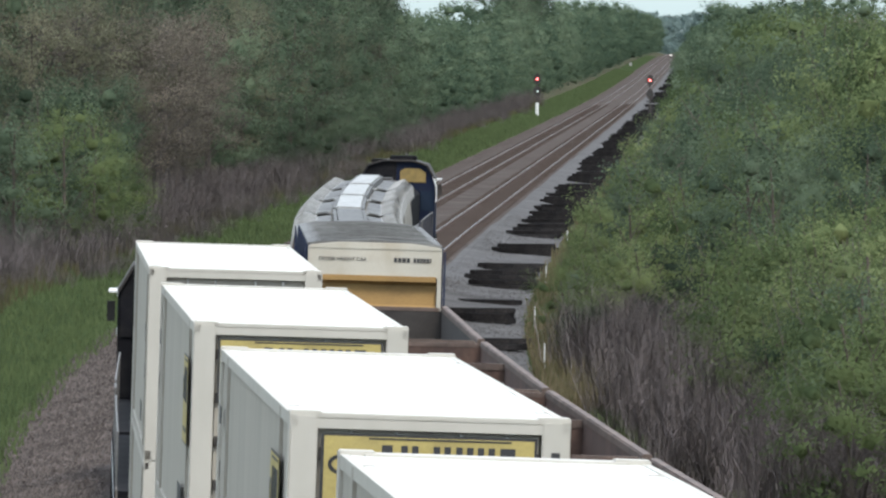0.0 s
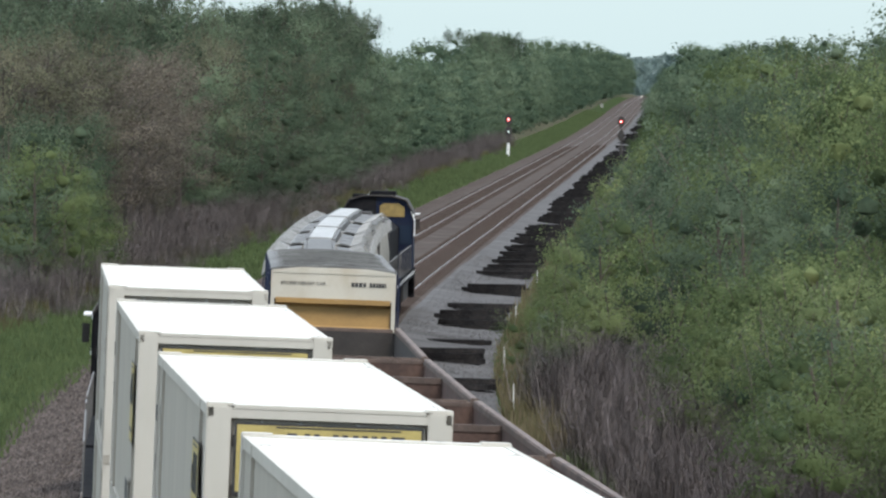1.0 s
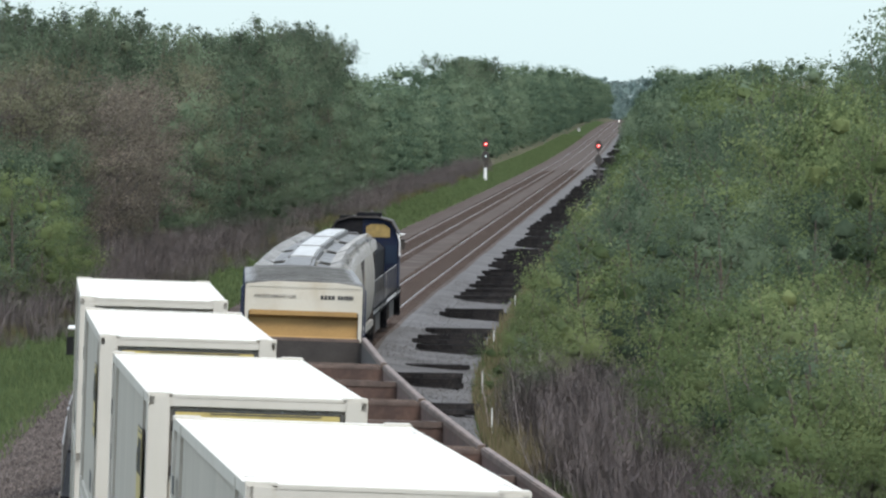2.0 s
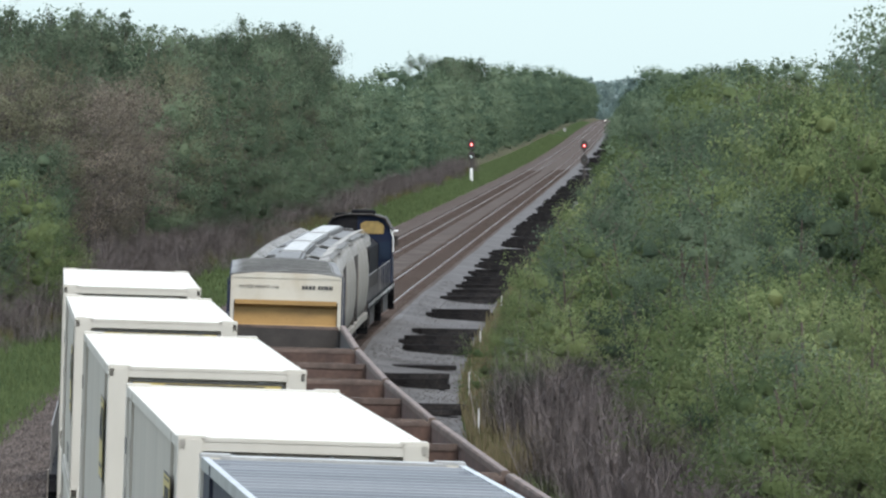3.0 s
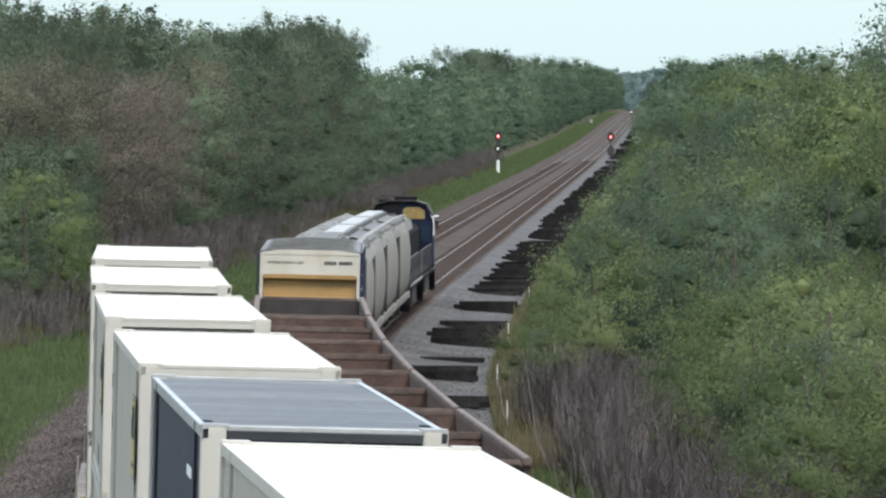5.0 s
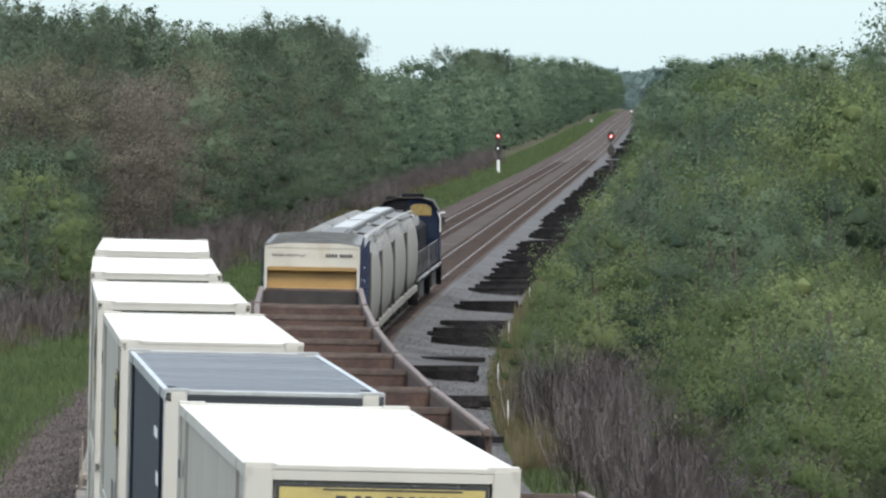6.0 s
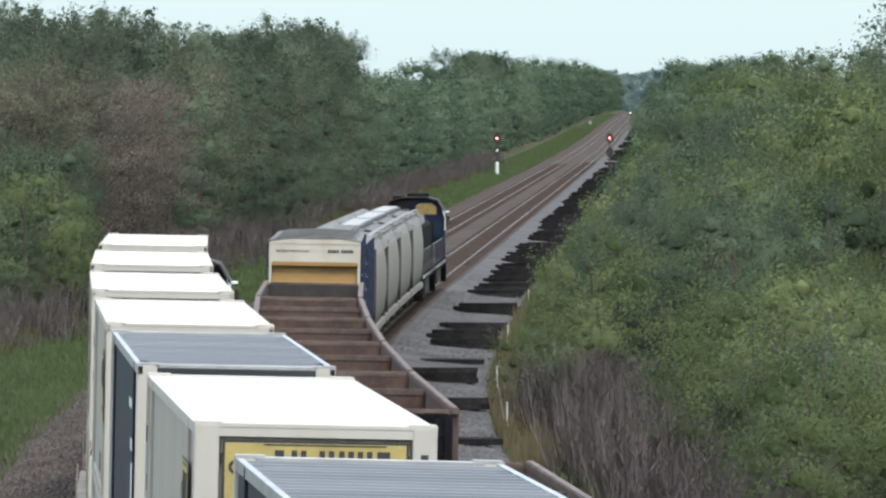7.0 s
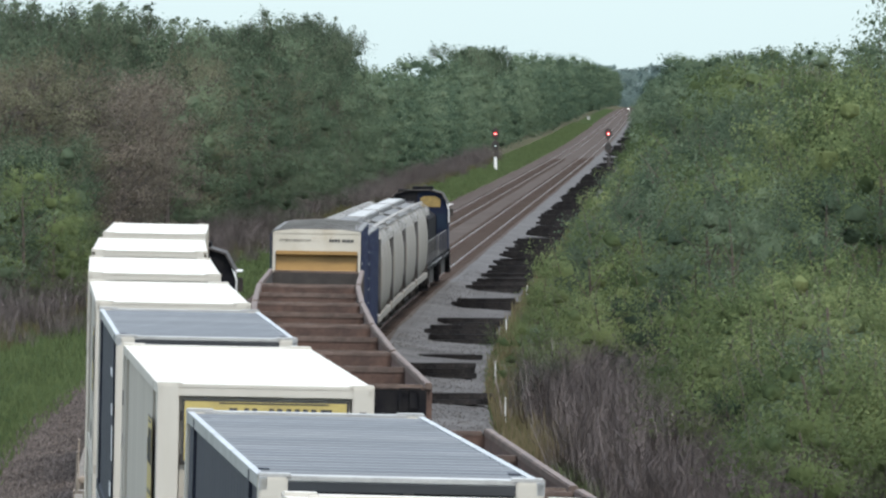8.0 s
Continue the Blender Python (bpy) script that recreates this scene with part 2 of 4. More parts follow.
# ---- the line of the tracks ----
KNOTS = [(-60, 13.84), (0, 6.04), (30, 2.49), (60, -0.84), (90, -3.88), (120, -6.63), (150, -9.05), (180, -11.15), (210, -12.92), (240, -14.38), (260, -15.19), (300, -16.28), (350, -16.82), (420, -17.05), (500, -17.05), (1200, -16.9), (2600, -17.0), (6500, -17.0)]
SPACING = 4.1


def spline(x, knots):
    """Smooth curve through knots (Hermite, slopes from the neighbours)."""
    n = len(knots)
    i = max(0, min(n - 2, sum(1 for k in knots if k[0] <= x) - 1))

    def slope(j):
        a, b = knots[max(j - 1, 0)], knots[min(j + 1, n - 1)]
        return (b[1] - a[1]) / (b[0] - a[0])

    (x0, y0), (x1, y1) = knots[i], knots[i + 1]
    h = x1 - x0
    t = (x - x0) / h
    return (y0 * (1 + 2 * t) + slope(i) * h * t) * (1 - t) ** 2 + (y1 * (3 - 2 * t) + slope(i + 1) * h * (t - 1)) * t * t


def line_at(y, u=0.0):
    """The place on the line u metres right of the left-hand track."""
    d = (spline(y + 1, KNOTS) - spline(y - 1, KNOTS)) / 2
    k = 1 / math.hypot(1, d)
    return Vector((spline(y, KNOTS) + u * k, y - u * d * k, 0))


def grade(y):
    """The line climbs gently to a crest far down the straight."""
    return float(np.interp(y, [1300, 1600, 1930, 2330, 2732, 3100, 3500, 4100, 5600], [0, 0.22, 0.8, 1.9, 3.1, 4.0, 4.6, 4.8, 4.4]))


CANT = [(-60, 1.6), (60, 1.6), (110, 1.25), (170, 1.1), (260, 1.1), (330, 0.5), (400, 0.0), (500, 0.0)]


def ride(s, u, half, lift=0.0):
    """The pose of a car whose middle stands at s on the track u, on bogies half a base away."""
    a, b = line_at(s - half, u), line_at(s + half, u)
    d = b - a
    return Matrix.Translation((a + b) / 2) @ pose(0, 0, 0, 0, spline(s, CANT), -math.degrees(math.atan2(d.x, d.y))) @ pose(0, 0, lift)


# ---- ground, ballast, rails ----
def strip(name, mat, profile, y_from, y_to, label, category, rough=0.0, steps=None):
    """A sheet along the line; profile: (offset, height) across it."""
    ys = steps or [y_from + (y_to - y_from) * (i / 160) ** 1.6 for i in range(161)]
    rnd = random.Random(name)
    n = len(profile)
    vs, fs = [], []
    for y in ys:
        for u, z in profile:
            p = line_at(y, u)
            vs.append((p.x, p.y, z + grade(y) + rnd.uniform(-rough, rough)))
    for i in range(len(ys) - 1):
        for k in range(n - 1):
            a = i * n + k
            fs.append((a, a + 1, a + 1 + n, a + n))
    me = bpy.data.meshes.new(name)
    me.from_pydata(vs, [], fs)
    me.materials.append(mat)
    return tagged(new(name, me), label, category, kind="structure")


strip("ground", M["ground"], [(-3000, 6), (-400, 4), (-60, 2.0), (-30, 1.2), (-14, 0.4), (-9, -0.1), (-6.0, -0.65), (-4.0, -0.75), (10, -0.75), (12, -0.6), (16, 0.0), (30, 1.5), (80, 3.0), (400, 4), (3000, 6)], -60, 6500,
      "dry earth with grass patches beside the railway", "ground", 0.05)
strip("ballast_shoulder", M["shoulder"], [(-4.6, -0.70), (-3.6, -0.58), (-1.9, -0.22), (-1.6, -0.22)], -60, 4300, "brown-grey crushed stone shoulder of the track", "gravel", 0.02)
strip("gravel_apron", M["ballast"], [(-1.6, -0.22), (6.0, -0.22), (7.3, -0.45), (9.3, -0.60), (10.4, -0.74)], -60, 4300, "grey crushed stone spread beside the tracks", "gravel", 0.03)
strip("track_bed", M["bed"], [(-2.1, -0.25), (-1.9, -0.2), (-1.5, -0.14), (1.5, -0.14), (2.05, -0.17), (SPACING - 1.5, -0.14), (SPACING + 1.25, -0.14), (SPACING + 1.5, -0.23)], -60, 4300, "brown dusty ballast under both tracks", "track bed", 0.012)

RAIL_YS = [-60 + i * 6 for i in range(110)] + [600 + i * 25 for i in range(150)]
for u, track in ((0.0, "track_1"), (SPACING, "track_2")):
    for side in (-0.7525, 0.7525):
        for nm, mat, w, z0, z1 in (("rail", M["rail"], 0.022, -0.035, 0.0), ("rail_web", M["rail_web"], 0.05, -0.16, -0.035)):
            g = Geo()
            rings = []
            for y in RAIL_YS:
                a, b = line_at(y, u + side - w), line_at(y, u + side + w)
                h = grade(y)
                rings.append([(a.x, a.y, z0 + h), (b.x, b.y, z0 + h), (b.x, b.y, z1 + h), (a.x, a.y, z1 + h)])
            g.loft(rings)
            tagged(new(nm, g.mesh(nm, mat)), "steel rail with a shiny worn head" if nm == "rail" else "rusty brown web of a steel rail", "rail", "rails", "structure")
    g = Geo()
    y = 120.0
    rnd = random.Random(5)
    while y < 1500:
        p, q = line_at(y, u - 1.3), line_at(y, u + 1.3)
        d = rnd.uniform(-0.01, 0.012)
        g.add([(p.x, p.y - 0.11, -0.3), (q.x, q.y - 0.11, -0.3), (q.x, q.y + 0.11, -0.3), (p.x, p.y + 0.11, -0.3),
               (p.x, p.y - 0.11, -0.12 + d), (q.x, q.y - 0.11, -0.12 + d), (q.x, q.y + 0.11, -0.12 + d), (p.x, p.y + 0.11, -0.12 + d)],
              [(4, 5, 6, 7), (0, 1, 5, 4), (1, 2, 6, 5), (2, 3, 7, 6), (3, 0, 4, 7)])
        y += 0.55
    tagged(new("track_ties", g.mesh("track_ties", M["tie"])), "weathered wooden ties under the rails", "ties", kind="stuff")


# ---- rolling stock ----
def bogie(parent, y, base=1.75, r=0.46):
    """A truck: side frames, bolster and two wheelsets."""
    g = Geo()
    for x in (-0.98, 0.98):
        g.prism([(x - 0.08, 0.42), (x + 0.08, 0.42), (x + 0.08, 0.66), (x - 0.08, 0.66)], y - base / 2 - 0.35, y + base / 2 + 0.35)
        g.box(x - 0.1, x + 0.1, y - 0.3, y + 0.3, 0.25, 0.75)
    g.box(-1.0, 1.0, y - 0.2, y + 0.2, 0.45, 0.8)
    truck = part("truck", g, M["under"], parent, "sooty cast steel truck")
    for k in (-1, 1):
        w = Geo()
        for x in (-0.80, 0.66):
            w.wheel(x, x + 0.14, y + k * base / 2, r, r)
        w.tube([(-0.9, y + k * base / 2, r), (0.9, y + k * base / 2, r)], 0.08)
        part("wheelset", w, M["wheel"], truck, "steel wheelset")
    return truck


def ladder(geo, x, y, z0, z1, along_x=True, w=0.42):
    for k in (-w / 2, w / 2):
        a, b = (x + k, y) if along_x else (x, y + k)
        geo.tube([(a, b, z0), (a, b, z1)], 0.02, sides=4)
    n = int((z1 - z0) / 0.38)
    for i in range(n + 1):
        z = z0 + (z1 - z0) * i / n
        geo.tube([(x - w / 2, y, z), (x + w / 2, y, z)] if along_x else [(x, y - w / 2, z), (x, y + w / 2, z)], 0.016, sides=4)


CW, CL, CH = 2.6, 16.15, 2.9


def container(dark=False, panel=False, near_panel=True):
    """A 53-foot domestic container; its door end faces -y. Origin: bottom, middle."""
    if dark:
        c = thing("container", "dark navy blue container with a weathered grey-blue ribbed roof", "container", "stacked containers")
    elif panel:
        c = thing("container", "white container with yellow and black logo panels on its doors", "container", "stacked containers")
    else:
        c = thing("container", "plain white container with a bright white roof", "container", "stacked containers")
    # white containers carry the shade of their sides in darker whites
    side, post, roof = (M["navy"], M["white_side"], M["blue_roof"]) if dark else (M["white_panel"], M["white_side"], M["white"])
    hw, hl = CW / 2, CL / 2
    for sx in (-1, 1):
        g = Geo()
        x = sx * (hw - 0.03)
        ys = [-hl + 0.2]
        for i in range(26):
            y = -hl + 0.45 + (CL - 0.9) * i / 25
            ys += [y - 0.06, y - 0.045, y + 0.045, y + 0.06]
        ys.append(hl - 0.2)
        edge = [(x + sx * ((0.002 if dark else 0.0004) if (i - 1) % 4 in (1, 2) and 0 < i < len(ys) - 1 else 0.0), y) for i, y in enumerate(ys)]
        edge += [(x - sx * 0.04, hl - 0.2), (x - sx * 0.04, -hl + 0.2)]
        g.loft([[(a, b, z) for a, b in edge] for z in (0.15, CH - 0.1)])
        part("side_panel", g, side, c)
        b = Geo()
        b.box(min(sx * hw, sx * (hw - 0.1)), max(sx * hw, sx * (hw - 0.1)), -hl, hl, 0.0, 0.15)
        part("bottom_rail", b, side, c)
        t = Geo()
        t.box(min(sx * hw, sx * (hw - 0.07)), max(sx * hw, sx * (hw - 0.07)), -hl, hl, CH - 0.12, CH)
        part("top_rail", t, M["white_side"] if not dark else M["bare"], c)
        for sy in (-1, 1):
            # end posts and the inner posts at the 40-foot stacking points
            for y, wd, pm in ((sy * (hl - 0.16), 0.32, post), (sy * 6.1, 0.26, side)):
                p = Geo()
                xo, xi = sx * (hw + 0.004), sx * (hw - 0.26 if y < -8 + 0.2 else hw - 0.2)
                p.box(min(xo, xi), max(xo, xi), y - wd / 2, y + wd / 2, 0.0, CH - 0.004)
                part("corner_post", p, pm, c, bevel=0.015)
                if abs(y) < 7:
                    continue
                q = Geo()
                xo, xi = sx * (hw + 0.008), sx * (hw - 0.3)
                q.box(min(xo, xi), max(xo, xi), y - 0.14, y + 0.14, CH - 0.03, CH + 0.03)
                part("corner_casting", q, post if not dark else M["grating"], c, bevel=0.012)
    g = Geo()
    n = 24
    edge = [(-hl + 0.1, CH - 0.09), (-hl + 0.1, CH - 0.012)]
    for i in range(n if dark else 0):
        y0, dy = -hl + 0.45 + (CL - 0.9) * i / n, (CL - 0.9) / n
        edge += [(y0, CH - 0.045), (y0 + dy * 0.3, CH - 0.004), (y0 + dy * 0.5, CH - 0.004), (y0 + dy * 0.8, CH - 0.045)]
    if not dark:
        edge += [(-hl + 2.0 + i * (CL - 4) / 6, CH - 0.012 + 0.01 * (i % 2)) for i in range(7)]
    edge += [(hl - 0.1, CH - 0.012), (hl - 0.1, CH - 0.09)]
    g.loft([[(x, y, z) for y, z in edge] for x in (-hw + 0.05, hw - 0.05)])
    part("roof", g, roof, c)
    for sy in (-1, 1):
        g = Geo()
        y = sy * (hl - 0.02)
        g.box(-hw + 0.2, hw - 0.2, min(y, y - sy * 0.38), max(y, y - sy * 0.38), CH - 0.04, CH + 0.012)
        part("roof_end_plate", g, post if not dark else M["grating"], c, bevel=0.01)
        g = Geo()
        g.box(-hw + 0.2, hw - 0.2, min(y, y - sy * 0.12), max(y, y - sy * 0.12), CH - 0.13, CH - 0.04)
        part("header", g, post if not dark else roof, c)
        g = Geo()
        g.box(-hw + 0.2, hw - 0.2, min(y, y - sy * 0.12), max(y, y - sy * 0.12), 0.0, 0.18)
        part("sill", g, post, c)
    g = Geo()
    g.box(-hw + 0.1, hw - 0.1, hl - 0.2, hl - 0.12, 0.15, CH - 0.2)
    part("front_wall", g, side, c)
    for sx in (-1, 1):
        g = Geo()
        g.box(min(0.01 * sx, sx * (hw - 0.275)), max(0.01 * sx, sx * (hw - 0.275)), -hl + 0.1, -hl + 0.15, 0.18, CH - 0.145)
        door = part("door", g, side, c)
        for k in (0.3, 0.72):
            b = Geo()
            b.tube([(sx * k, -hl + 0.07, 0.12), (sx * k, -hl + 0.07, CH - 0.15)], 0.022)
            part("lock_bar", b, M["grating"], door, "galvanised lock bar")
        for i in range(5):
            z = 0.35 + i * 0.53
            h = Geo().box(min(sx * (hw - 0.36), sx * (hw - 0.28)), max(sx * (hw - 0.36), sx * (hw - 0.28)), -hl + 0.05, -hl + 0.12, z, z + 0.12)
            part("hinge", h, M["under"], door)
    if panel:
        logo(c, "x", 0, -hl + 0.045, CH - 0.55, 2.0, 0.76)
    if panel or near_panel:
        if not dark:
            logo(c, "y", -hw - 0.012, -hl + 2.3, CH - 1.02, 1.7, 1.1)
    if dark:
        for i, (z, h) in enumerate(((1.05, 0.5), (1.7, 0.16), (0.5, 0.2), (2.25, 0.12))):
            g = Geo().box(-hw - 0.02, -hw - 0.016, -hl + 1.2 + 0.3 * i, -hl + 1.9 + 0.5 * i, z, z + h)
            part("marking", g, M["mark"], c, "worn white lettering")
    else:
        for y, z, w, h in ((-hl + 1.3, 1.75, 0.16, 0.28), (-hl + 0.9, 1.2, 0.12, 0.22), (-5.0, 0.45, 1.6, 0.3), (6.9, 2.1, 0.5, 0.2), (6.9, 1.5, 0.14, 0.2)):
            part("marking", Geo().box(-hw - 0.02, -hw - 0.016, y, y + w, z, z + h), M["ink"], c, "small dark lettering")
        for i in range(4):
            g = Geo().box(hw - 0.17, hw - 0.09, -hl - 0.012, -hl - 0.004, CH - 0.42 - 0.22 * i, CH - 0.29 - 0.22 * i)
            part("marking", g, M["ink"], c, "small dark lettering")
    return c


def logo(c, facing, x, y, z, w, h):
    """A yellow panel with a black border and plain black bars, on the doors or on the side."""

    def bar(g, a0, a1, b0, b1, d):
        if facing == "x":
            g.box(x + a0, x + a1, y - d, y - d + 0.004, z + b0, z + b1)
        else:
            g.box(x - d, x - d + 0.004, y - a1, y - a0, z + b0, z + b1)

    g = Geo()
    bar(g, -w / 2, w / 2, -h / 2, h / 2, 0.004)
    p = part("logo_border", g, M["ink"], c, "black panel border")
    g = Geo()
    bar(g, -w / 2 + 0.025, w / 2 - 0.025, -h / 2 + 0.025, h / 2 - 0.025, 0.009)
    part("logo_panel", g, M["yellow"], p, "yellow logo panel")
    g = Geo()
    for a, k in ((-0.22, 0.05), (-0.13, 0.03), (-0.08, 0.03), (0.02, 0.03), (0.07, 0.03), (0.125, 0.03), (0.175, 0.03), (0.225, 0.03), (0.275, 0.03), (0.33, 0.07)):
        bar(g, w * a, w * (a + k), -h * 0.02, h * 0.37, 0.014)
    bar(g, -w * 0.26, w * 0.42, -h * 0.36, -h * 0.31, 0.014)
    bar(g, -w * 0.28, w * 0.38, h * 0.435, h * 0.455, 0.014)
    for i in range(44):
        t0 = 2 * math.pi * i / 44
        ca, cb = -w * 0.37 + 0.09 * w * math.cos(t0), h * 0.12 * math.sin(t0) + h * 0.12
        bar(g, ca - 0.015, ca + 0.015, cb - 0.015, cb + 0.015, 0.014)
    part("logo_mark", g, M["ink"], p, "plain black bars")


def well_car():
    """A well car unit: two side sills with ribs, end platforms and trucks."""
    c = thing("well_car", "buff rust-stained well car carrying stacked containers", "rail car", "well cars")
    for sx in (-1, 1):
        g = Geo()
        g.box(min(sx * 1.36, sx * 1.5), max(sx * 1.36, sx * 1.5), -8.5, 8.5, 0.35, 0.95)
        g.box(min(sx * 1.34, sx * 1.56), max(sx * 1.34, sx * 1.56), -8.5, 8.5, 0.92, 1.02)
        for i in range(15):
            y = -8.1 + i * 16.2 / 14
            g.box(min(sx * 1.5, sx * 1.56), max(sx * 1.5, sx * 1.56), y - 0.05, y + 0.05, 0.36, 0.93)
        part("side_sill", g, M["well"], c)
    g = Geo()
    g.box(-1.36, 1.36, -8.4, 8.4, 0.28, 0.36)
    part("floor", g, M["under"], c)
    for sy in (-1, 1):
        g = Geo()
        g.box(-1.45, 1.45, min(sy * 8.5, sy * 9.2), max(sy * 8.5, sy * 9.2), 0.95, 1.08)
        g.box(-0.3, 0.3, min(sy * 8.5, sy * 9.25), max(sy * 8.5, sy * 9.25), 0.7, 0.96)
        part("platform", g, M["well"], c)
        g = Geo()
        ladder(g, -1.5, sy * 8.9, 0.5, 1.9, False, 0.5)
        g.tube([(-1.5, sy * 8.6, 1.9), (-1.5, sy * 9.2, 1.9)], 0.02, sides=4)
        part("grab_rail", g, M["well"], c)
    bogie(c, -9.0, 1.7)
    return c


def boxcar(z1=5.2):
    """High-cube boxcar; the cream and yellow end faces -y."""
    c = thing("boxcar", "high boxcar with cream and yellow end and dark blue sides", "rail car", "boxcars")
    hw, hl, z0 = 1.45, 9.3, 1.05
    for sx in (-1, 1):
        g = Geo()
        edge = [(sx * (hw - 0.08), -hl + 0.05), (sx * hw, -hl + 0.05)]
        for i in range(25):
            y = -hl + 0.3 + (2 * hl - 0.6) * i / 24
            edge += [(sx * hw, y - 0.08), (sx * (hw + 0.06), y - 0.05), (sx * (hw + 0.06), y + 0.05), (sx * hw, y + 0.08)]
        edge += [(sx * hw, hl - 0.05), (sx * (hw - 0.08), hl - 0.05)]
        g.loft([[(a, b, z) for a, b in edge] for z in (z0, z1 - 0.1)])
        part("side", g, M["car_blue"], c, "dark blue ribbed side")
        for i in range(7):
            g = Geo().box(min(sx * (hw + 0.07), sx * (hw + 0.065)), max(sx * (hw + 0.07), sx * (hw + 0.065)), -hl + 0.7, -hl + 1.7 - 0.12 * (i % 3), 1.3 + i * 0.45, 1.38 + i * 0.45 + 0.05 * (i % 2))
            part("marking", g, M["mark"], c, "small white stencil mark")
        g = Geo()
        ladder(g, sx * (hw + 0.1), -hl + 0.35, 0.6, z1 - 0.2, False)
        part("ladder", g, M["car_blue"], c)
        g = Geo()
        g.box(min(sx * (hw - 0.07), sx * (hw + 0.02)), max(sx * (hw - 0.07), sx * (hw + 0.02)), -hl - 0.03, -hl + 0.12, z0, z1 - 0.12)
        part("corner_post", g, M["cream"], c)
    g = Geo()
    g.box(-hw + 0.03, hw - 0.03, -hl - 0.035, -hl + 0.08, 4.42, z1 - 0.1)
    g.prism([(-hw + 0.02, z1 - 0.16), (hw - 0.02, z1 - 0.16), (hw - 0.02, z1 - 0.1), (0.8, z1 - 0.02), (-0.8, z1 - 0.02), (-hw + 0.02, z1 - 0.1)], -hl - 0.05, -hl + 0.1)
    part("end_upper", g, M["cream"], c, "cream upper end panel")
    for a, b in ((3.70, 4.36), (2.62, 3.66), (1.72, 2.56), (1.05, 1.66)):
        g = Geo()
        g.loft([[(x, -hl + 0.2, a - 0.03), (x, -hl + 0.03, a), (x, -hl + 0.03, a + 0.05), (x, -hl + 0.1, a + 0.12), (x, -hl + 0.14, b - 0.1), (x, -hl + 0.08, b - 0.02), (x, -hl + 0.2, b + 0.03)] for x in (-hw + 0.06, hw - 0.06)])
        part("end_panel", g, M["ochre"], c, "faded yellow pressed steel end")
    g = Geo()
    g.box(-hw + 0.1, hw - 0.1, -hl - 0.06, -hl + 0.06, 4.34, 4.46)
    part("end_bead", g, M["ochre"], c)
    g = Geo()
    g.prism([(-hw - 0.03, z1 - 0.12), (hw + 0.03, z1 - 0.12), (hw + 0.03, z1 - 0.06), (hw - 0.3, z1 + 0.0), (0, z1 + 0.05), (-hw + 0.3, z1 + 0.0), (-hw - 0.03, z1 - 0.06)], -hl + 0.1, hl)
    for i in range(17):
        y = -hl + 0.6 + i * (2 * hl - 1.2) / 16
        g.prism([(-hw, z1 - 0.06), (hw, z1 - 0.06), (hw - 0.3, z1 + 0.02), (0, z1 + 0.075), (-hw + 0.3, z1 + 0.02)], y - 0.03, y + 0.03)
    part("roof", g, M["roof_grey"], c, "grimy galvanised roof")
    g = Geo()
    g.box(-hw + 0.1, hw - 0.1, hl - 0.08, hl, z0, z1 - 0.1)
    part("end_far", g, M["ochre"], c)
    g = Geo()
    g.box(-hw, hw, -hl, hl, 0.85, 1.06)
    g.box(-0.35, 0.35, -hl - 0.7, hl + 0.7, 0.62, 0.86)
    part("underframe", g, M["under"], c)
    g = Geo()
    ladder(g, -1.0, -hl - 0.1, 0.7, 1.9)
    for x, y, z in ((0.75, -hl - 0.06, 1.2),):
        g.tube([(x, y - 0.05, z), (x, y - 0.08, z + 0.8)], 0.02)
    g.wheel(0.5, 0.54, -hl - 0.14, 1.9, 0.28)
    part("brake_gear", g, M["ochre"], c)
    part("stencil", stencil("EXCESS HEIGHT CAR", 0.112), M["ink"], c, "EXCESS HEIGHT CAR in black letters").location = (-1.24, -hl - 0.042, 4.77)
    for k, (a, w) in enumerate(((0.48, 0.07), (0.57, 0.07), (0.66, 0.08), (0.76, 0.07), (0.91, 0.06), (0.985, 0.06), (1.06, 0.05), (1.12, 0.06), (1.195, 0.06), (1.27, 0.03))):
        g = Geo().box(a - 0.06, a - 0.06 + w, -hl - 0.046, -hl - 0.034, 4.76, 4.86)
        part("marking", g, M["ink"], c, "plain black bar of the car's number")
    bogie(c, -hl + 2.2), bogie(c, hl - 2.2)
    return c


def stencil(words, size):
    """Letters as a mesh, upright, facing -y."""
    cu = bpy.data.curves.new("stencil", "FONT")
    cu.body, cu.size, cu.extrude = words, size, 0.004
    ob = bpy.data.objects.new("stencil", cu)
    scene.collection.objects.link(ob)
    bpy.context.view_layer.update()
    me = bpy.data.meshes.new_from_object(ob.evaluated_get(bpy.context.evaluated_depsgraph_get()))
    bpy.data.objects.remove(ob)
    bpy.data.curves.remove(cu)
    me.transform(pose(0, 0, 0, 90))
    me.materials.clear()
    me.materials.append(M["ink"])
    return me


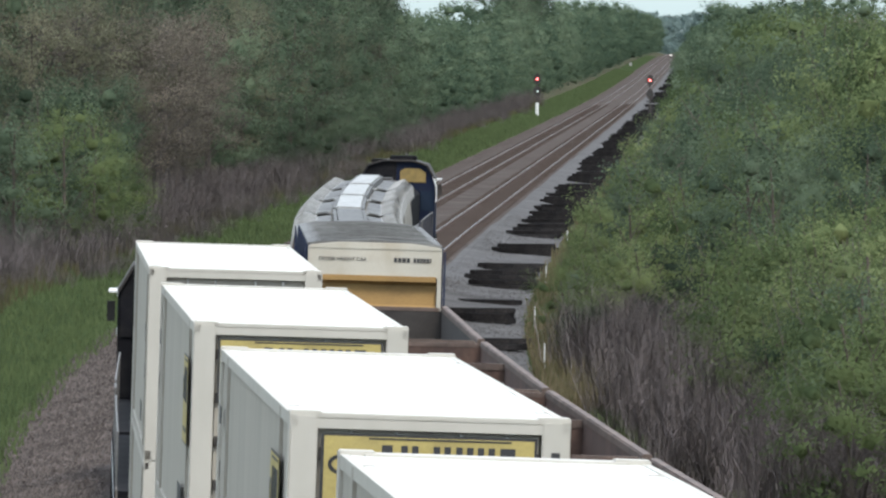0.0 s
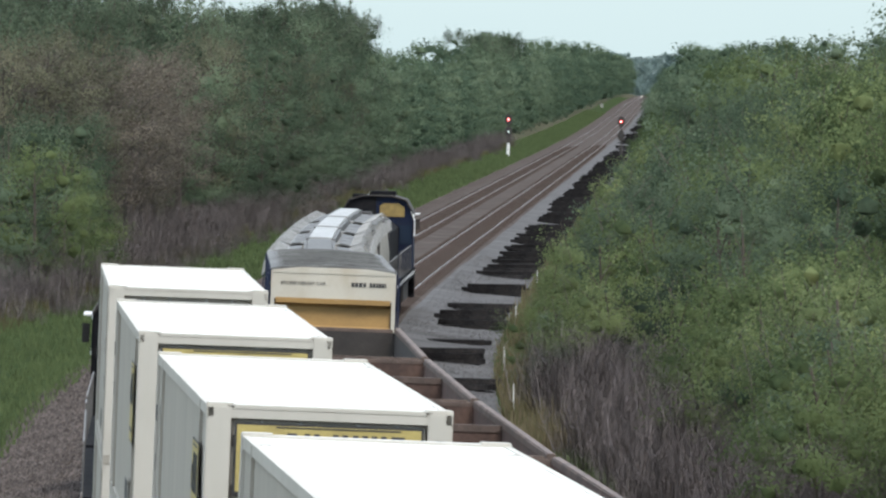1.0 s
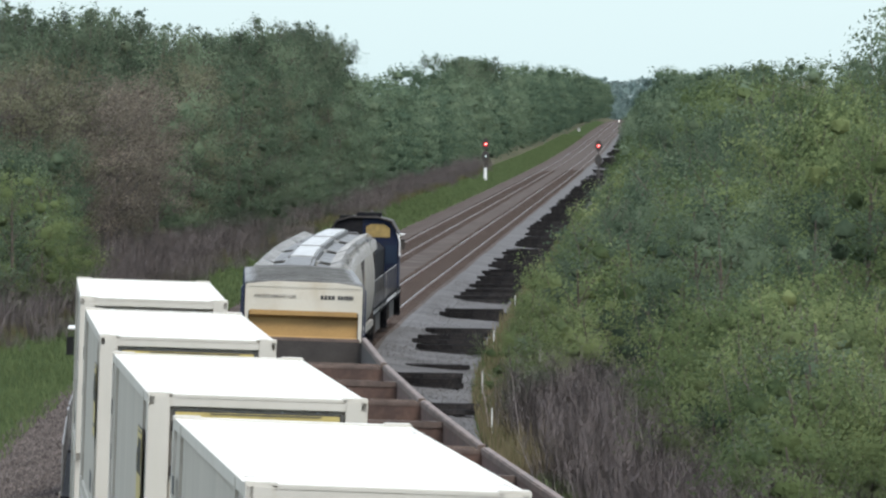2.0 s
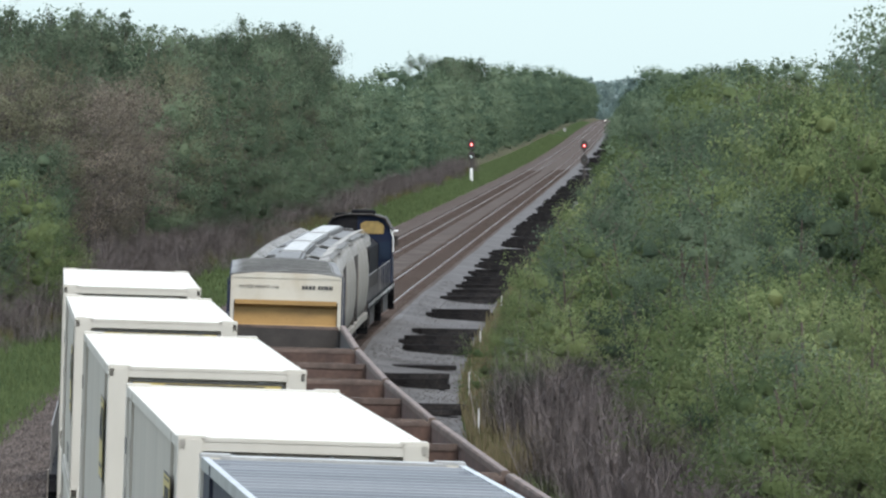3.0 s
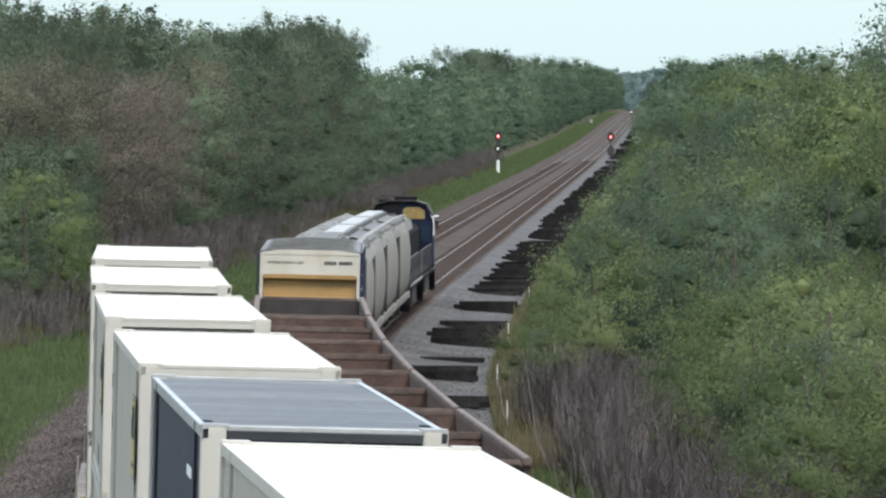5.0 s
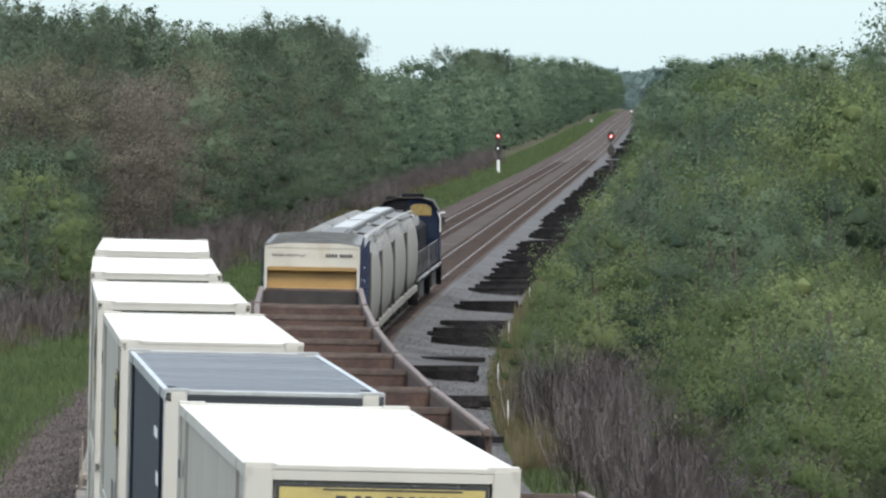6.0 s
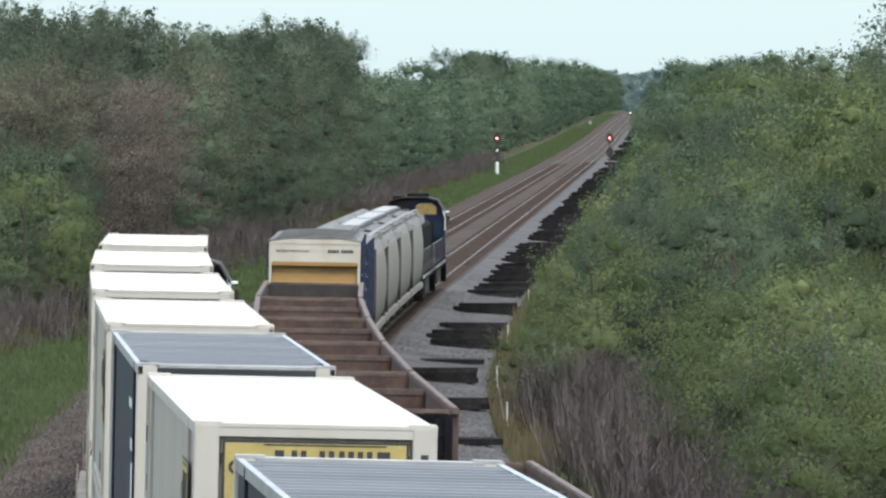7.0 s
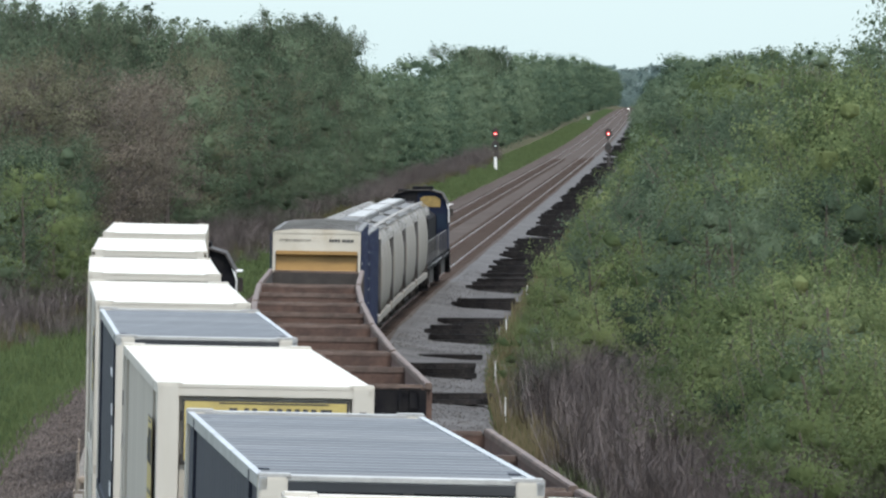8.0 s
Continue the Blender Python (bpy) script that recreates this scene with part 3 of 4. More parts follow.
def covered_hopper(bright):
    """Curved-side covered hopper with a running board and hatch trough on the roof."""
    c = thing("covered_hopper", "dusty light grey covered hopper car with rounded sides", "rail car", "covered hopper cars")
    hl = 9.2

    def ring(y, k=1.0):
        pts = [(-1.30, 1.15), (-1.52, 1.6), (-1.6, 2.4), (-1.6, 3.2), (-1.5, 3.9), (-1.28, 4.32), (-0.7, 4.5), (0.7, 4.5), (1.28, 4.32), (1.5, 3.9), (1.6, 3.2), (1.6, 2.4), (1.52, 1.6), (1.30, 1.15)]
        return [(x * k, y, z if k == 1 else 1.15 + (z - 1.15) * (0.5 + 0.5 * k)) for x, z in pts]

    bays = 3
    ends = (0.97, 0.99)
    joint = (0.995, 1.0)
    for i in range(bays):
        cut = hl - 1.3
        y0, y1 = -cut + 2 * cut * i / bays + 0.02, -cut + 2 * cut * (i + 1) / bays - 0.02
        g = Geo()
        a, b = (ends if i == 0 else joint), (ends if i == bays - 1 else joint)
        g.loft([ring(y0, a[0]), ring(y0 + 0.5, a[1]), ring(y0 + 1.6), ring(y1 - 1.6), ring(y1 - 0.5, b[1]), ring(y1, b[0])])
        part("body_bay", g, M["hopper"], c, smooth=True)
        g = Geo()
        g.loft([[(-1.2, y0 + 0.2, 1.2), (1.2, y0 + 0.2, 1.2), (1.2, y1 - 0.2, 1.2), (-1.2, y1 - 0.2, 1.2)], [(-0.5, (y0 + y1) / 2 - 0.4, 0.45), (0.5, (y0 + y1) / 2 - 0.4, 0.45), (0.5, (y0 + y1) / 2 + 0.4, 0.45), (-0.5, (y0 + y1) / 2 + 0.4, 0.45)]])
        part("chute", g, M["hopper"], c)
        for sx in (-1, 1):
            g = Geo()
            x0, x1 = sorted((sx * 0.52, sx * 1.32))
            g.loft([[(x0, y, 4.44 if sx < 0 else 4.53), (x1, y, 4.53 if sx < 0 else 4.44), (x1, y, 4.58 if sx < 0 else 4.46), (x0, y, 4.46 if sx < 0 else 4.58)] for y in (y0 + 0.12, y1 - 0.12)])
            part("roof_sheet", g, M["hopper_roof"], c)
    for sx in (-1, 1):
        g = Geo()
        g.box(min(sx * 1.52, sx * 1.36), max(sx * 1.52, sx * 1.36), -hl - 0.2, hl + 0.2, 1.0, 1.24)
        part("side_sill", g, M["hopper"], c)
        g = Geo()
        g.box(min(sx * 0.38, sx * 0.46), max(sx * 0.38, sx * 0.46), -hl + 0.2, hl - 0.2, 4.5, 4.72)
        part("coaming", g, M["hopper_roof"], c)
        for k in range(8):
            y = -hl + 0.9 + k * (2 * hl - 1.8) / 7
            g = Geo().tube([(sx * 0.9, y, 4.5), (sx * 1.25, y, 4.62), (sx * 1.55, y, 4.35), (sx * 1.6, y, 4.0)], 0.03, sides=5)
            part("grab_rail", g, M["grating"], c)
    for k in range(6):
        y = -hl + 0.3 + k * (2 * hl - 0.6) / 6
        g = Geo().box(-0.36, 0.36, y + 0.04, y + (2 * hl - 0.6) / 6 - 0.04, 4.66, 4.76)
        part("hatch_cover", g, M["grating"] if bright else M["hopper_roof"], c, "weathered hatch cover", bevel=0.02)
    g = Geo()
    for i in range(5):
        g.box(-0.6, 0.6, -hl - 0.2 + i * 0.1, -hl - 0.13 + i * 0.1, 4.55, 4.6)
    part("end_platform", g, M["grating"], c)
    # near-black slope sheets and end frames put the shade between cars into colour
    for sy in (-1, 1):
        g = Geo()
        g.loft([[(-1.53, sy * (hl - 1.31), 1.3), (1.53, sy * (hl - 1.31), 1.3), (1.53, sy * (hl - 1.31), 4.15), (-1.53, sy * (hl - 1.31), 4.15)],
                [(-1.3, sy * (hl - 0.5), 3.0), (1.3, sy * (hl - 0.5), 3.0), (1.3, sy * (hl - 0.5), 4.2), (-1.3, sy * (hl - 0.5), 4.2)]])
        part("slope_end", g, M["under"], c, "slope sheet coloured dark for the shade under the roof end")
        g = Geo()
        y = sy * (hl + 0.55)
        for x in (-1.3, 1.3):
            g.tube([(x, y, 1.0), (x, sy * (hl - 0.1), 4.3)], 0.06, sides=5)
        ladder(g, -1.2, y, 0.6, 4.2), ladder(g, 1.2, y, 0.6, 4.2)
        g.box(-1.4, 1.4, min(sy * hl, sy * (hl + 0.75)), max(sy * hl, sy * (hl + 0.75)), 0.95, 1.1)
        part("end_frame", g, M["under"], c)
        bogie(c, sy * (hl - 0.6))
    g = Geo()
    g.box(-0.35, 0.35, -hl - 1.0, hl + 1.0, 0.65, 0.95)
    part("centre_sill", g, M["under"], c)
    return c


def open_hopper(length, z1, partition, floor, steel="rust"):
    """Empty open-top car: ribbed sides, heavy top chord, sloped end sheets, a partition."""
    c = thing("open_hopper", "empty rusty brown open-top hopper car", "rail car", "open hopper cars")
    hl, hw, z0 = length / 2, 1.5, 1.05
    for sx in (-1, 1):
        g = Geo()
        edge = [(sx * (hw - 0.05), -hl), (sx * hw, -hl)]
        for i in range(13):
            y = -hl + 0.2 + (2 * hl - 0.4) * i / 12
            edge += [(sx * hw, y - 0.08), (sx * (hw + 0.1), y - 0.06), (sx * (hw + 0.1), y + 0.06), (sx * hw, y + 0.08)]
        edge += [(sx * hw, hl), (sx * (hw - 0.05), hl)]
        g.loft([[(a, b, z) for a, b in edge] for z in (z0, z1)])
        part("side", g, M[steel], c)
        g = Geo()
        g.box(min(sx * (hw - 0.06), sx * (hw + 0.09)), max(sx * (hw - 0.06), sx * (hw + 0.09)), -hl - 0.05, hl + 0.05, z1 - 0.02, z1 + 0.12)
        part("top_chord", g, M["rim"], c, "worn bare steel rim", bevel=0.02)
    for sy in (-1, 1):
        g = Geo()
        g.box(-hw + 0.05, hw - 0.05, min(sy * hl, sy * (hl - 0.06)), max(sy * hl, sy * (hl - 0.06)), z0 + 0.6, z1)
        part("end_sheet", g, M[steel], c)
        g = Geo()
        g.box(-hw + 0.09, hw - 0.09, min(sy * (hl + 0.04), sy * (hl - 0.07)), max(sy * (hl + 0.04), sy * (hl - 0.07)), z1 - 0.02, z1 + 0.08)
        part("end_chord", g, M["rim"], c, bevel=0.02)
        g = Geo()
        g.loft([[(-hw + 0.06, sy * (hl - 0.06), z0 + 1.0), (hw - 0.06, sy * (hl - 0.06), z0 + 1.0), (hw - 0.06, sy * (hl - 0.06), z0 + 1.06), (-hw + 0.06, sy * (hl - 0.06), z0 + 1.06)],
                [(-hw + 0.06, sy * (hl - 3.2), z0 - 0.2), (hw - 0.06, sy * (hl - 3.2), z0 - 0.2), (hw - 0.06, sy * (hl - 3.2), z0 - 0.14), (-hw + 0.06, sy * (hl - 3.2), z0 - 0.14)]])
        part("slope_sheet", g, M[floor], c)
        g = Geo()
        for x in (-1.2, -0.4, 0.4, 1.2):
            g.box(x - 0.06, x + 0.06, min(sy * hl, sy * (hl + 0.1)), max(sy * hl, sy * (hl + 0.1)), 1.0, z1 - 0.02)
        g.box(-hw + 0.02, hw - 0.02, min(sy * hl, sy * (hl + 0.04)), max(sy * hl, sy * (hl + 0.04)), 0.9, z1 - 0.03)
        ladder(g, 1.15, sy * (hl + 0.14), 0.7, z1)
        part("end_ribs", g, M["black"], c, "sooty black outer end")
        bogie(c, sy * (hl - 1.6))
    if partition is not None:
        g = Geo()
        g.box(-hw + 0.05, hw - 0.05, partition - 0.04, partition + 0.04, z0 - 0.2, z1 - 0.05)
        part("partition", g, M[steel], c)
        g = Geo()
        g.box(-hw + 0.06, hw - 0.06, partition - 0.06, partition + 0.06, z1 - 0.08, z1 + 0.04)
        part("partition_rim", g, M["rim"], c)
    g = Geo()
    g.box(-hw + 0.06, hw - 0.06, -hl + 0.6, hl - 0.6, z0 - 0.3, z0 - 0.2)
    part("floor", g, M[floor], c)
    g = Geo()
    g.box(-0.35, 0.35, -hl - 0.5, hl + 0.5, 0.62, 0.86)
    part("centre_sill", g, M["under"], c)
    return c


def loco_cab(c, blue, body, trim):
    """The cab, its windows and the short nose."""
    g = Geo()
    g.prism([(-1.53, 1.62), (1.53, 1.62), (1.53, 4.0), (1.2, 4.55), (0.6, 4.72), (-0.6, 4.72), (-1.2, 4.55), (-1.53, 4.0)], -7.9, -4.9)
    cab = part("cab", g, body, c, bevel=0.03)
    g = Geo()
    g.prism([(-1.56, 4.0), (-1.23, 4.58), (-0.6, 4.76), (0.6, 4.76), (1.23, 4.58), (1.56, 4.0), (1.5, 4.0), (1.2, 4.52), (0.6, 4.7), (-0.6, 4.7), (-1.2, 4.52), (-1.5, 4.0)], -8.15, -4.7)
    part("cab_roof", g, M["under"], cab)
    g = Geo().tube([(-0.3, -6.5, 4.7), (-0.3, -6.5, 4.95)], 0.06, sides=6)
    g.tube([(-0.3, -6.9, 4.93), (-0.3, -6.2, 4.93)], 0.07, 0.03, 6)
    part("horn", g, M["under"], cab)
    part("air_conditioner", Geo().box(-0.75, 0.35, -6.9, -5.3, 4.72, 4.92), M["black"], cab, bevel=0.04)
    part("roof_hatch", Geo().box(0.45, 1.1, -6.4, -5.2, 4.55, 4.78), M["black"], cab, bevel=0.03)
    # black panel added to darken one half of the cab's back wall
    g = Geo().prism([(0.05, 3.0), (1.47, 3.0), (1.47, 4.0), (1.15, 4.5), (0.6, 4.66), (0.05, 4.66)], -4.9, -4.84)
    part("equipment_door", g, M["black"], cab, "black panel over half of the cab's back wall")
    g = Geo()
    g.box(-1.45, 1.45, -7.93, -7.88, 3.05, 4.25)
    part("cab_front", g, trim if blue else body, cab)
    for x in (-1.0, -0.35, 0.35, 1.0):
        g = Geo()
        g.box(x - 0.26, x + 0.26, -7.95, -7.92, 3.5, 4.0)
        part("windscreen", g, M["window"], cab, "dark windscreen pane")
    for sx in (-1, 1):
        g = Geo()
        for y in (-7.2, -6.0):
            g.box(min(sx * 1.52, sx * 1.545), max(sx * 1.52, sx * 1.545), y - 0.45, y + 0.45, 3.15, 3.85)
        part("side_window", g, M["window"], cab, "dark cab side window")
        g = Geo()
        for z in (3.08, 3.92):
            g.box(min(sx * 1.52, sx * 1.56), max(sx * 1.52, sx * 1.56), -7.8, -5.4, z - 0.05, z + 0.05)
        g.box(min(sx * 1.5, sx * 1.75), max(sx * 1.5, sx * 1.75), -7.7, -5.5, 3.95, 3.99)
        part("window_frame", g, M["rail_pipe"], cab)
    g = Geo()
    g.loft([[(-0.95, -9.6, 1.62), (0.95, -9.6, 1.62), (0.95, -9.6, 2.6), (0.6, -9.6, 2.85), (-0.6, -9.6, 2.85), (-0.95, -9.6, 2.6)],
            [(-1.25, -7.9, 1.62), (1.25, -7.9, 1.62), (1.25, -7.9, 2.9), (0.8, -7.9, 3.25), (-0.8, -7.9, 3.25), (-1.25, -7.9, 2.9)]])
    part("nose", g, trim if blue else body, c)
    g = Geo()
    g.prism([(-1.15, 3.85), (-0.1, 3.85), (-0.1, 4.3), (-0.3, 4.42), (-0.9, 4.42), (-1.15, 4.25)], -4.89, -4.86)
    part("cab_back", g, trim if blue else body, cab, "painted panel on the cab's back wall")
    g = Geo()
    g.box(-1.45, -0.96, -4.89, -4.86, 2.7, 3.5)
    part("cab_back_window", g, M["window"], cab)
    g = Geo()
    g.tube([(-1.45, -4.8, 4.1), (-1.6, -4.6, 3.7), (-1.6, -4.6, 3.1)], 0.03, sides=5)
    g.tube([(-0.2, -4.7, 3.9), (-0.9, -4.2, 2.9)], 0.03, sides=5)
    part("grab_rail", g, M["rail_pipe"], cab)
    for x in (-1.69, 1.69):
        part("mirror", Geo().box(x - 0.09, x + 0.09, -6.2, -6.1, 3.3, 3.75), M["under"], cab)


def locomotive(blue, cabbed=True):
    """Diesel road locomotive with its cab end towards -y."""
    if blue:
        c = thing("locomotive", "dark blue diesel locomotive with a yellow cab front", "locomotive")
        body, trim = M["csx_blue"], M["csx_yellow"]
    else:
        c = thing("locomotive", "black diesel locomotive with white stripes and handrails", "locomotive")
        body, trim = M["black"], M["mark"]
    g = Geo()
    g.box(-1.5, 1.5, -10.6, 10.6, 1.25, 1.62)
    part("frame", g, M["black"], c)
    g = Geo()
    g.box(-1.5, -1.47 + 0.0, -10.5, 10.5, 1.36, 1.5)
    g.box(1.47, 1.503, -10.5, 10.5, 1.36, 1.5)
    part("frame_stripe", g, trim if not blue else M["mark"], c)
    g = Geo()
    if cabbed:
        g.prism([(-0.92, 1.62), (0.92, 1.62), (0.92, 3.4), (0.65, 3.65), (-0.65, 3.65), (-0.92, 3.4)], -4.9, 9.6)
    else:
        g.prism([(-0.95, 1.62), (0.95, 1.62), (0.95, 4.0), (0.7, 4.25), (-0.7, 4.25), (-0.95, 4.0)], -4.9, 9.6)
    part("hood", g, M["black"], c, "sooty black engine hood", bevel=0.03)
    top = 3.65 if cabbed else 4.25
    for y0, y1, w, h in ((-1.5, 0.8, 0.5, 0.2), (1.6, 4.6, 0.7, 0.15), (6.2, 9.3, 0.75, 0.18)):
        part("roof_hatch", Geo().box(-w, w, y0, y1, top - 0.02, top + h), M["under"], c)
    if cabbed:
        loco_cab(c, blue, body, trim)
    else:
        g = Geo()
        g.prism([(-0.95, 1.62), (0.95, 1.62), (0.95, 3.6), (0.7, 3.9), (-0.7, 3.9), (-0.95, 3.6)], -9.4, -4.9)
        part("low_hood", g, M["black"], c, bevel=0.03)
    g = Geo()
    for sx in (-1, 1):
        ys = [-10.4, -8.2, -4.6, -1.5, 1.6, 4.7, 7.8, 10.4]
        for y in ys:
            g.tube([(sx * 1.46, y, 1.4), (sx * 1.46, y, 2.65)], 0.016, sides=5)
        g.tube([(sx * 1.46, ys[0], 2.65), (sx * 1.46, -8.2, 2.65)], 0.025, sides=5)
        g.tube([(sx * 1.46, y, 2.65) for y in ys[2:]], 0.025, sides=5)
    part("handrail", g, M["grip"], c)
    for sy in (-1, 1):
        g = Geo()
        for sx in (-1, 1):
            for k in range(4):
                g.box(min(sx * 1.0, sx * 1.5), max(sx * 1.0, sx * 1.5), min(sy * 10.4, sy * 10.9), max(sy * 10.4, sy * 10.9), 0.35 + k * 0.3, 0.39 + k * 0.3)
        g.box(-1.5, 1.5, min(sy * 10.6, sy * 10.75), max(sy * 10.6, sy * 10.75), 0.3, 1.5)
        part("pilot", g, M["black"], c)
        truck_y = sy * 6.9
        g = Geo()
        for sx in (-1, 1):
            g.box(min(sx * 0.95, sx * 1.15), max(sx * 0.95, sx * 1.15), truck_y - 2.5, truck_y + 2.5, 0.5, 1.0)
        t = part("truck", g, M["under"], c)
        for k in (-1.85, 0, 1.85):
            w = Geo()
            for x in (-0.8, 0.66):
                w.wheel(x, x + 0.14, truck_y + k, 0.53, 0.53)
            part("wheelset", w, M["wheel"], t)
    g = Geo()
    g.prism([(-1.4, 0.5), (-1.1, 0.25), (1.1, 0.25), (1.4, 0.5), (1.4, 1.25), (-1.4, 1.25)], -3.6, 3.6)
    part("fuel_tank", g, M["under"], c)
    return c


CARS = []  # (thing, track offset, place of its middle at the clip's start, half bogie base, height of its base, turned round)

# double-stacked well cars on the left-hand track, the leading one first
STACKS = [("w", 134.7), ("p", 110.3), ("p", 85.9), ("q", 62.5), ("d", 42.0), ("p", 21.9), ("d", -2.7), ("w", -22.2), ("p", -46.0)]
proto = {"w": container(False, False, False), "p": container(False, True), "q": container(False, False, True), "d": container(True)}
lower = container(True)
well = well_car()
used = set()
for i, (kd, s0) in enumerate(STACKS):
    for src, lift in ((proto[kd], 3.24), (lower if i == 4 else proto["w"], 0.33), (well, 0.0)):
        ob = src if src.name not in used else copy_thing(src, Matrix())
        used.add(src.name)
        CARS.append((ob, 0.0, s0, 8.0, lift, False))
CARS.append((locomotive(False, False), 0.0, 158.6, 7.0, 0.0, True))
CARS.append((locomotive(False), 0.0, 181.0, 7.0, 0.0, True))

# mixed freight on the right-hand track, from the first boxcar's near end
HEAD = 184.9
CARS.append((boxcar(), SPACING, HEAD + 9.3, 7.0, 0.0, False))
CARS.append((boxcar(4.75), SPACING, HEAD + 29.1, 7.0, 0.0, False))
hopper = covered_hopper(True)
for i in range(4):
    CARS.append((covered_hopper(False) if i == 0 else hopper if i == 1 else copy_thing(hopper, Matrix()), SPACING, HEAD + 49.6 + 20.6 * i, 7.5, 0.0, False))
CARS.append((locomotive(True, False), SPACING, HEAD + 132.6, 7.0, 0.0, True))
CARS.append((locomotive(True), SPACING, HEAD + 154.6, 7.0, 0.0, True))
CARS.append((open_hopper(20.0, 3.75, None, "under", "under"), SPACING, HEAD - 11.4, 8.0, 0.0, False))
opener = open_hopper(21.4, 3.75, 1.6, "rust_floor")
for i in range(4):
    CARS.append((opener if i == 0 else copy_thing(opener, Matrix()), SPACING, HEAD - 33.6 - 22.5 * i, 8.5, 0.0, False))
CARS.append((open_hopper(20.8, 2.0, None, "rust_floor"), SPACING, HEAD - 123.6, 8.0, 0.0, False))
for i in range(4):
    CARS.append((copy_thing(opener, Matrix()), SPACING, HEAD - 146.0 - 22.5 * i, 8.5, 0.0, False))


def left_run(t):
    return 10.99 * t - 0.01 * t * t


def right_run(t):
    return 13.2 * t - 0.14 * t * t


# ---- trees ----
def blob(level):
    """A unit ball of triangles: corners and faces."""
    bm = bmesh.new()
    bmesh.ops.create_icosphere(bm, subdivisions=level, radius=1.0)
    bm.verts.ensure_lookup_table()
    v = np.array([tuple(p.co) for p in bm.verts])
    f = np.array([[c.index for c in g.verts] for g in bm.faces])
    bm.free()
    return v, f


BLOB = blob(1)


def tree_mesh(seed, height, radius, base, boughs, leaves, size, lumps=6, sprigs=0, airy=False, limbs=1.0):
    """Trunk and limbs; each limb ends in a bough of leafy clumps: a dense heart with leaves all round it."""
    rnd = np.random.RandomState(seed)
    wood = Geo()
    lean = rnd.uniform(-0.6, 0.6, 2)
    trunk = [(lean[0] * k * k, lean[1] * k * k, -0.5 + (height * 0.88 + 0.5) * k) for k in (0, 0.15, 0.35, 0.6, 0.8, 1.0)]
    wood.tube(trunk, (height * 0.014 + 0.03) * limbs, 0.03, 6)
    clumps, hearts = [], []
    for i in range(boughs):
        k = base + (0.9 - base) * ((i + rnd.uniform(0.1, 0.9)) / boughs)
        a = i * 2.4 + rnd.uniform(-0.5, 0.5)
        prof = math.sin(math.pi * min(1, 0.12 + 0.88 * (k - base) / (1.0 - base)) ** 0.8) ** 0.55
        r = radius * prof * rnd.uniform(0.35, 0.8)
        big = radius * rnd.uniform(0.3, 0.48)
        p = np.array([lean[0] * k * k + r * math.cos(a), lean[1] * k * k + r * math.sin(a), height * k])
        k0 = max(0.08, k - r / height * rnd.uniform(0.6, 1.0))
        st = Vector((lean[0] * k0 * k0, lean[1] * k0 * k0, height * k0 * 0.9))
        pv = Vector(p)
        wood.tube([st, st.lerp(pv, 0.5) + Vector((0, 0, 0.15 * r)), pv], (0.02 + 0.010 * r) * limbs, 0.012, 4)
        if not airy:
            hearts.append((p, big, np.array([math.cos(a), math.sin(a), 0.2])))
        for j in range(lumps):
            d = rnd.normal(size=3)
            d[2] = abs(d[2]) * 0.9 - 0.25
            d[:2] += 0.5 * np.array([math.cos(a), math.sin(a)])
            d /= np.linalg.norm(d)
            q = p + d * big * rnd.uniform(0.45, 0.95) * np.array([1.1, 1.1, 0.8])
            clumps.append((q, big * rnd.uniform(0.32, 0.66), d))
            if airy:
                wood.tube([pv, Vector(q), Vector(q + d * big * 0.6 + np.array([0, 0, 0.5]))], 0.02, 0.006, 3)
    corners, normals = [], []
    bv, bf = BLOB
    pts, outs = [], []
    up = np.array([0, 0, 0.2])

    def form(q):
        v = np.array([q[0], q[1], 0.6 * (q[2] - height * 0.45)])
        return 0.75 * v / (np.linalg.norm(v) + 0.3 * radius)

    for p, big, d in hearts:
        lump = bv * (big * 0.33 * rnd.uniform(0.6, 1.25, (len(bv), 1))) * np.array([1, 1, 0.8]) + p
        nrm = bv * 0.4 + 0.3 * d + form(p) + up
        corners.append(lump[bf].reshape(-1, 3))
        normals.append(nrm[bf].reshape(-1, 3))
    total = sum(r * r for _, r, _ in clumps)
    for q, r, d in clumps:
        m = max(4, int(leaves * r * r / total))
        e = rnd.normal(size=(m, 3))
        e /= np.linalg.norm(e, axis=1)[:, None]
        pts.append(q + e * (r * rnd.uniform(0.25, 1.45, m))[:, None] * np.array([1.15, 1.15, 0.85]))
        outs.append(e * 0.4 + 0.4 * d + form(q) + up)
    for _ in range(sprigs):
        q, r, d = clumps[int(len(clumps) * (0.55 + 0.45 * rnd.uniform() ** 0.6)) - 1]
        tip = q + np.array([rnd.normal() * 0.4, rnd.normal() * 0.4, r * 0.7 + rnd.uniform(0.4, 1.1)])
        wood.tube([Vector(q), Vector(tip)], 0.02, 0.006, 3)
        m = int(rnd.uniform(20, 50))
        w = rnd.uniform(0.2, 0.42)
        k = rnd.uniform(0.3, 1.0, m)[:, None]
        pts.append(q + (tip - q) * k + rnd.normal(size=(m, 3)) * w * (1.3 - k))
        outs.append(rnd.normal(size=(m, 3)) * 0.4 + d * 0.3 + form(q) + up)
    pts, outs = np.concatenate(pts), np.concatenate(outs)
    n = len(pts)
    face = outs / np.linalg.norm(outs, axis=1)[:, None] + 0.5 * rnd.normal(size=(n, 3))
    a = np.cross(face, rnd.normal(size=(n, 3)))
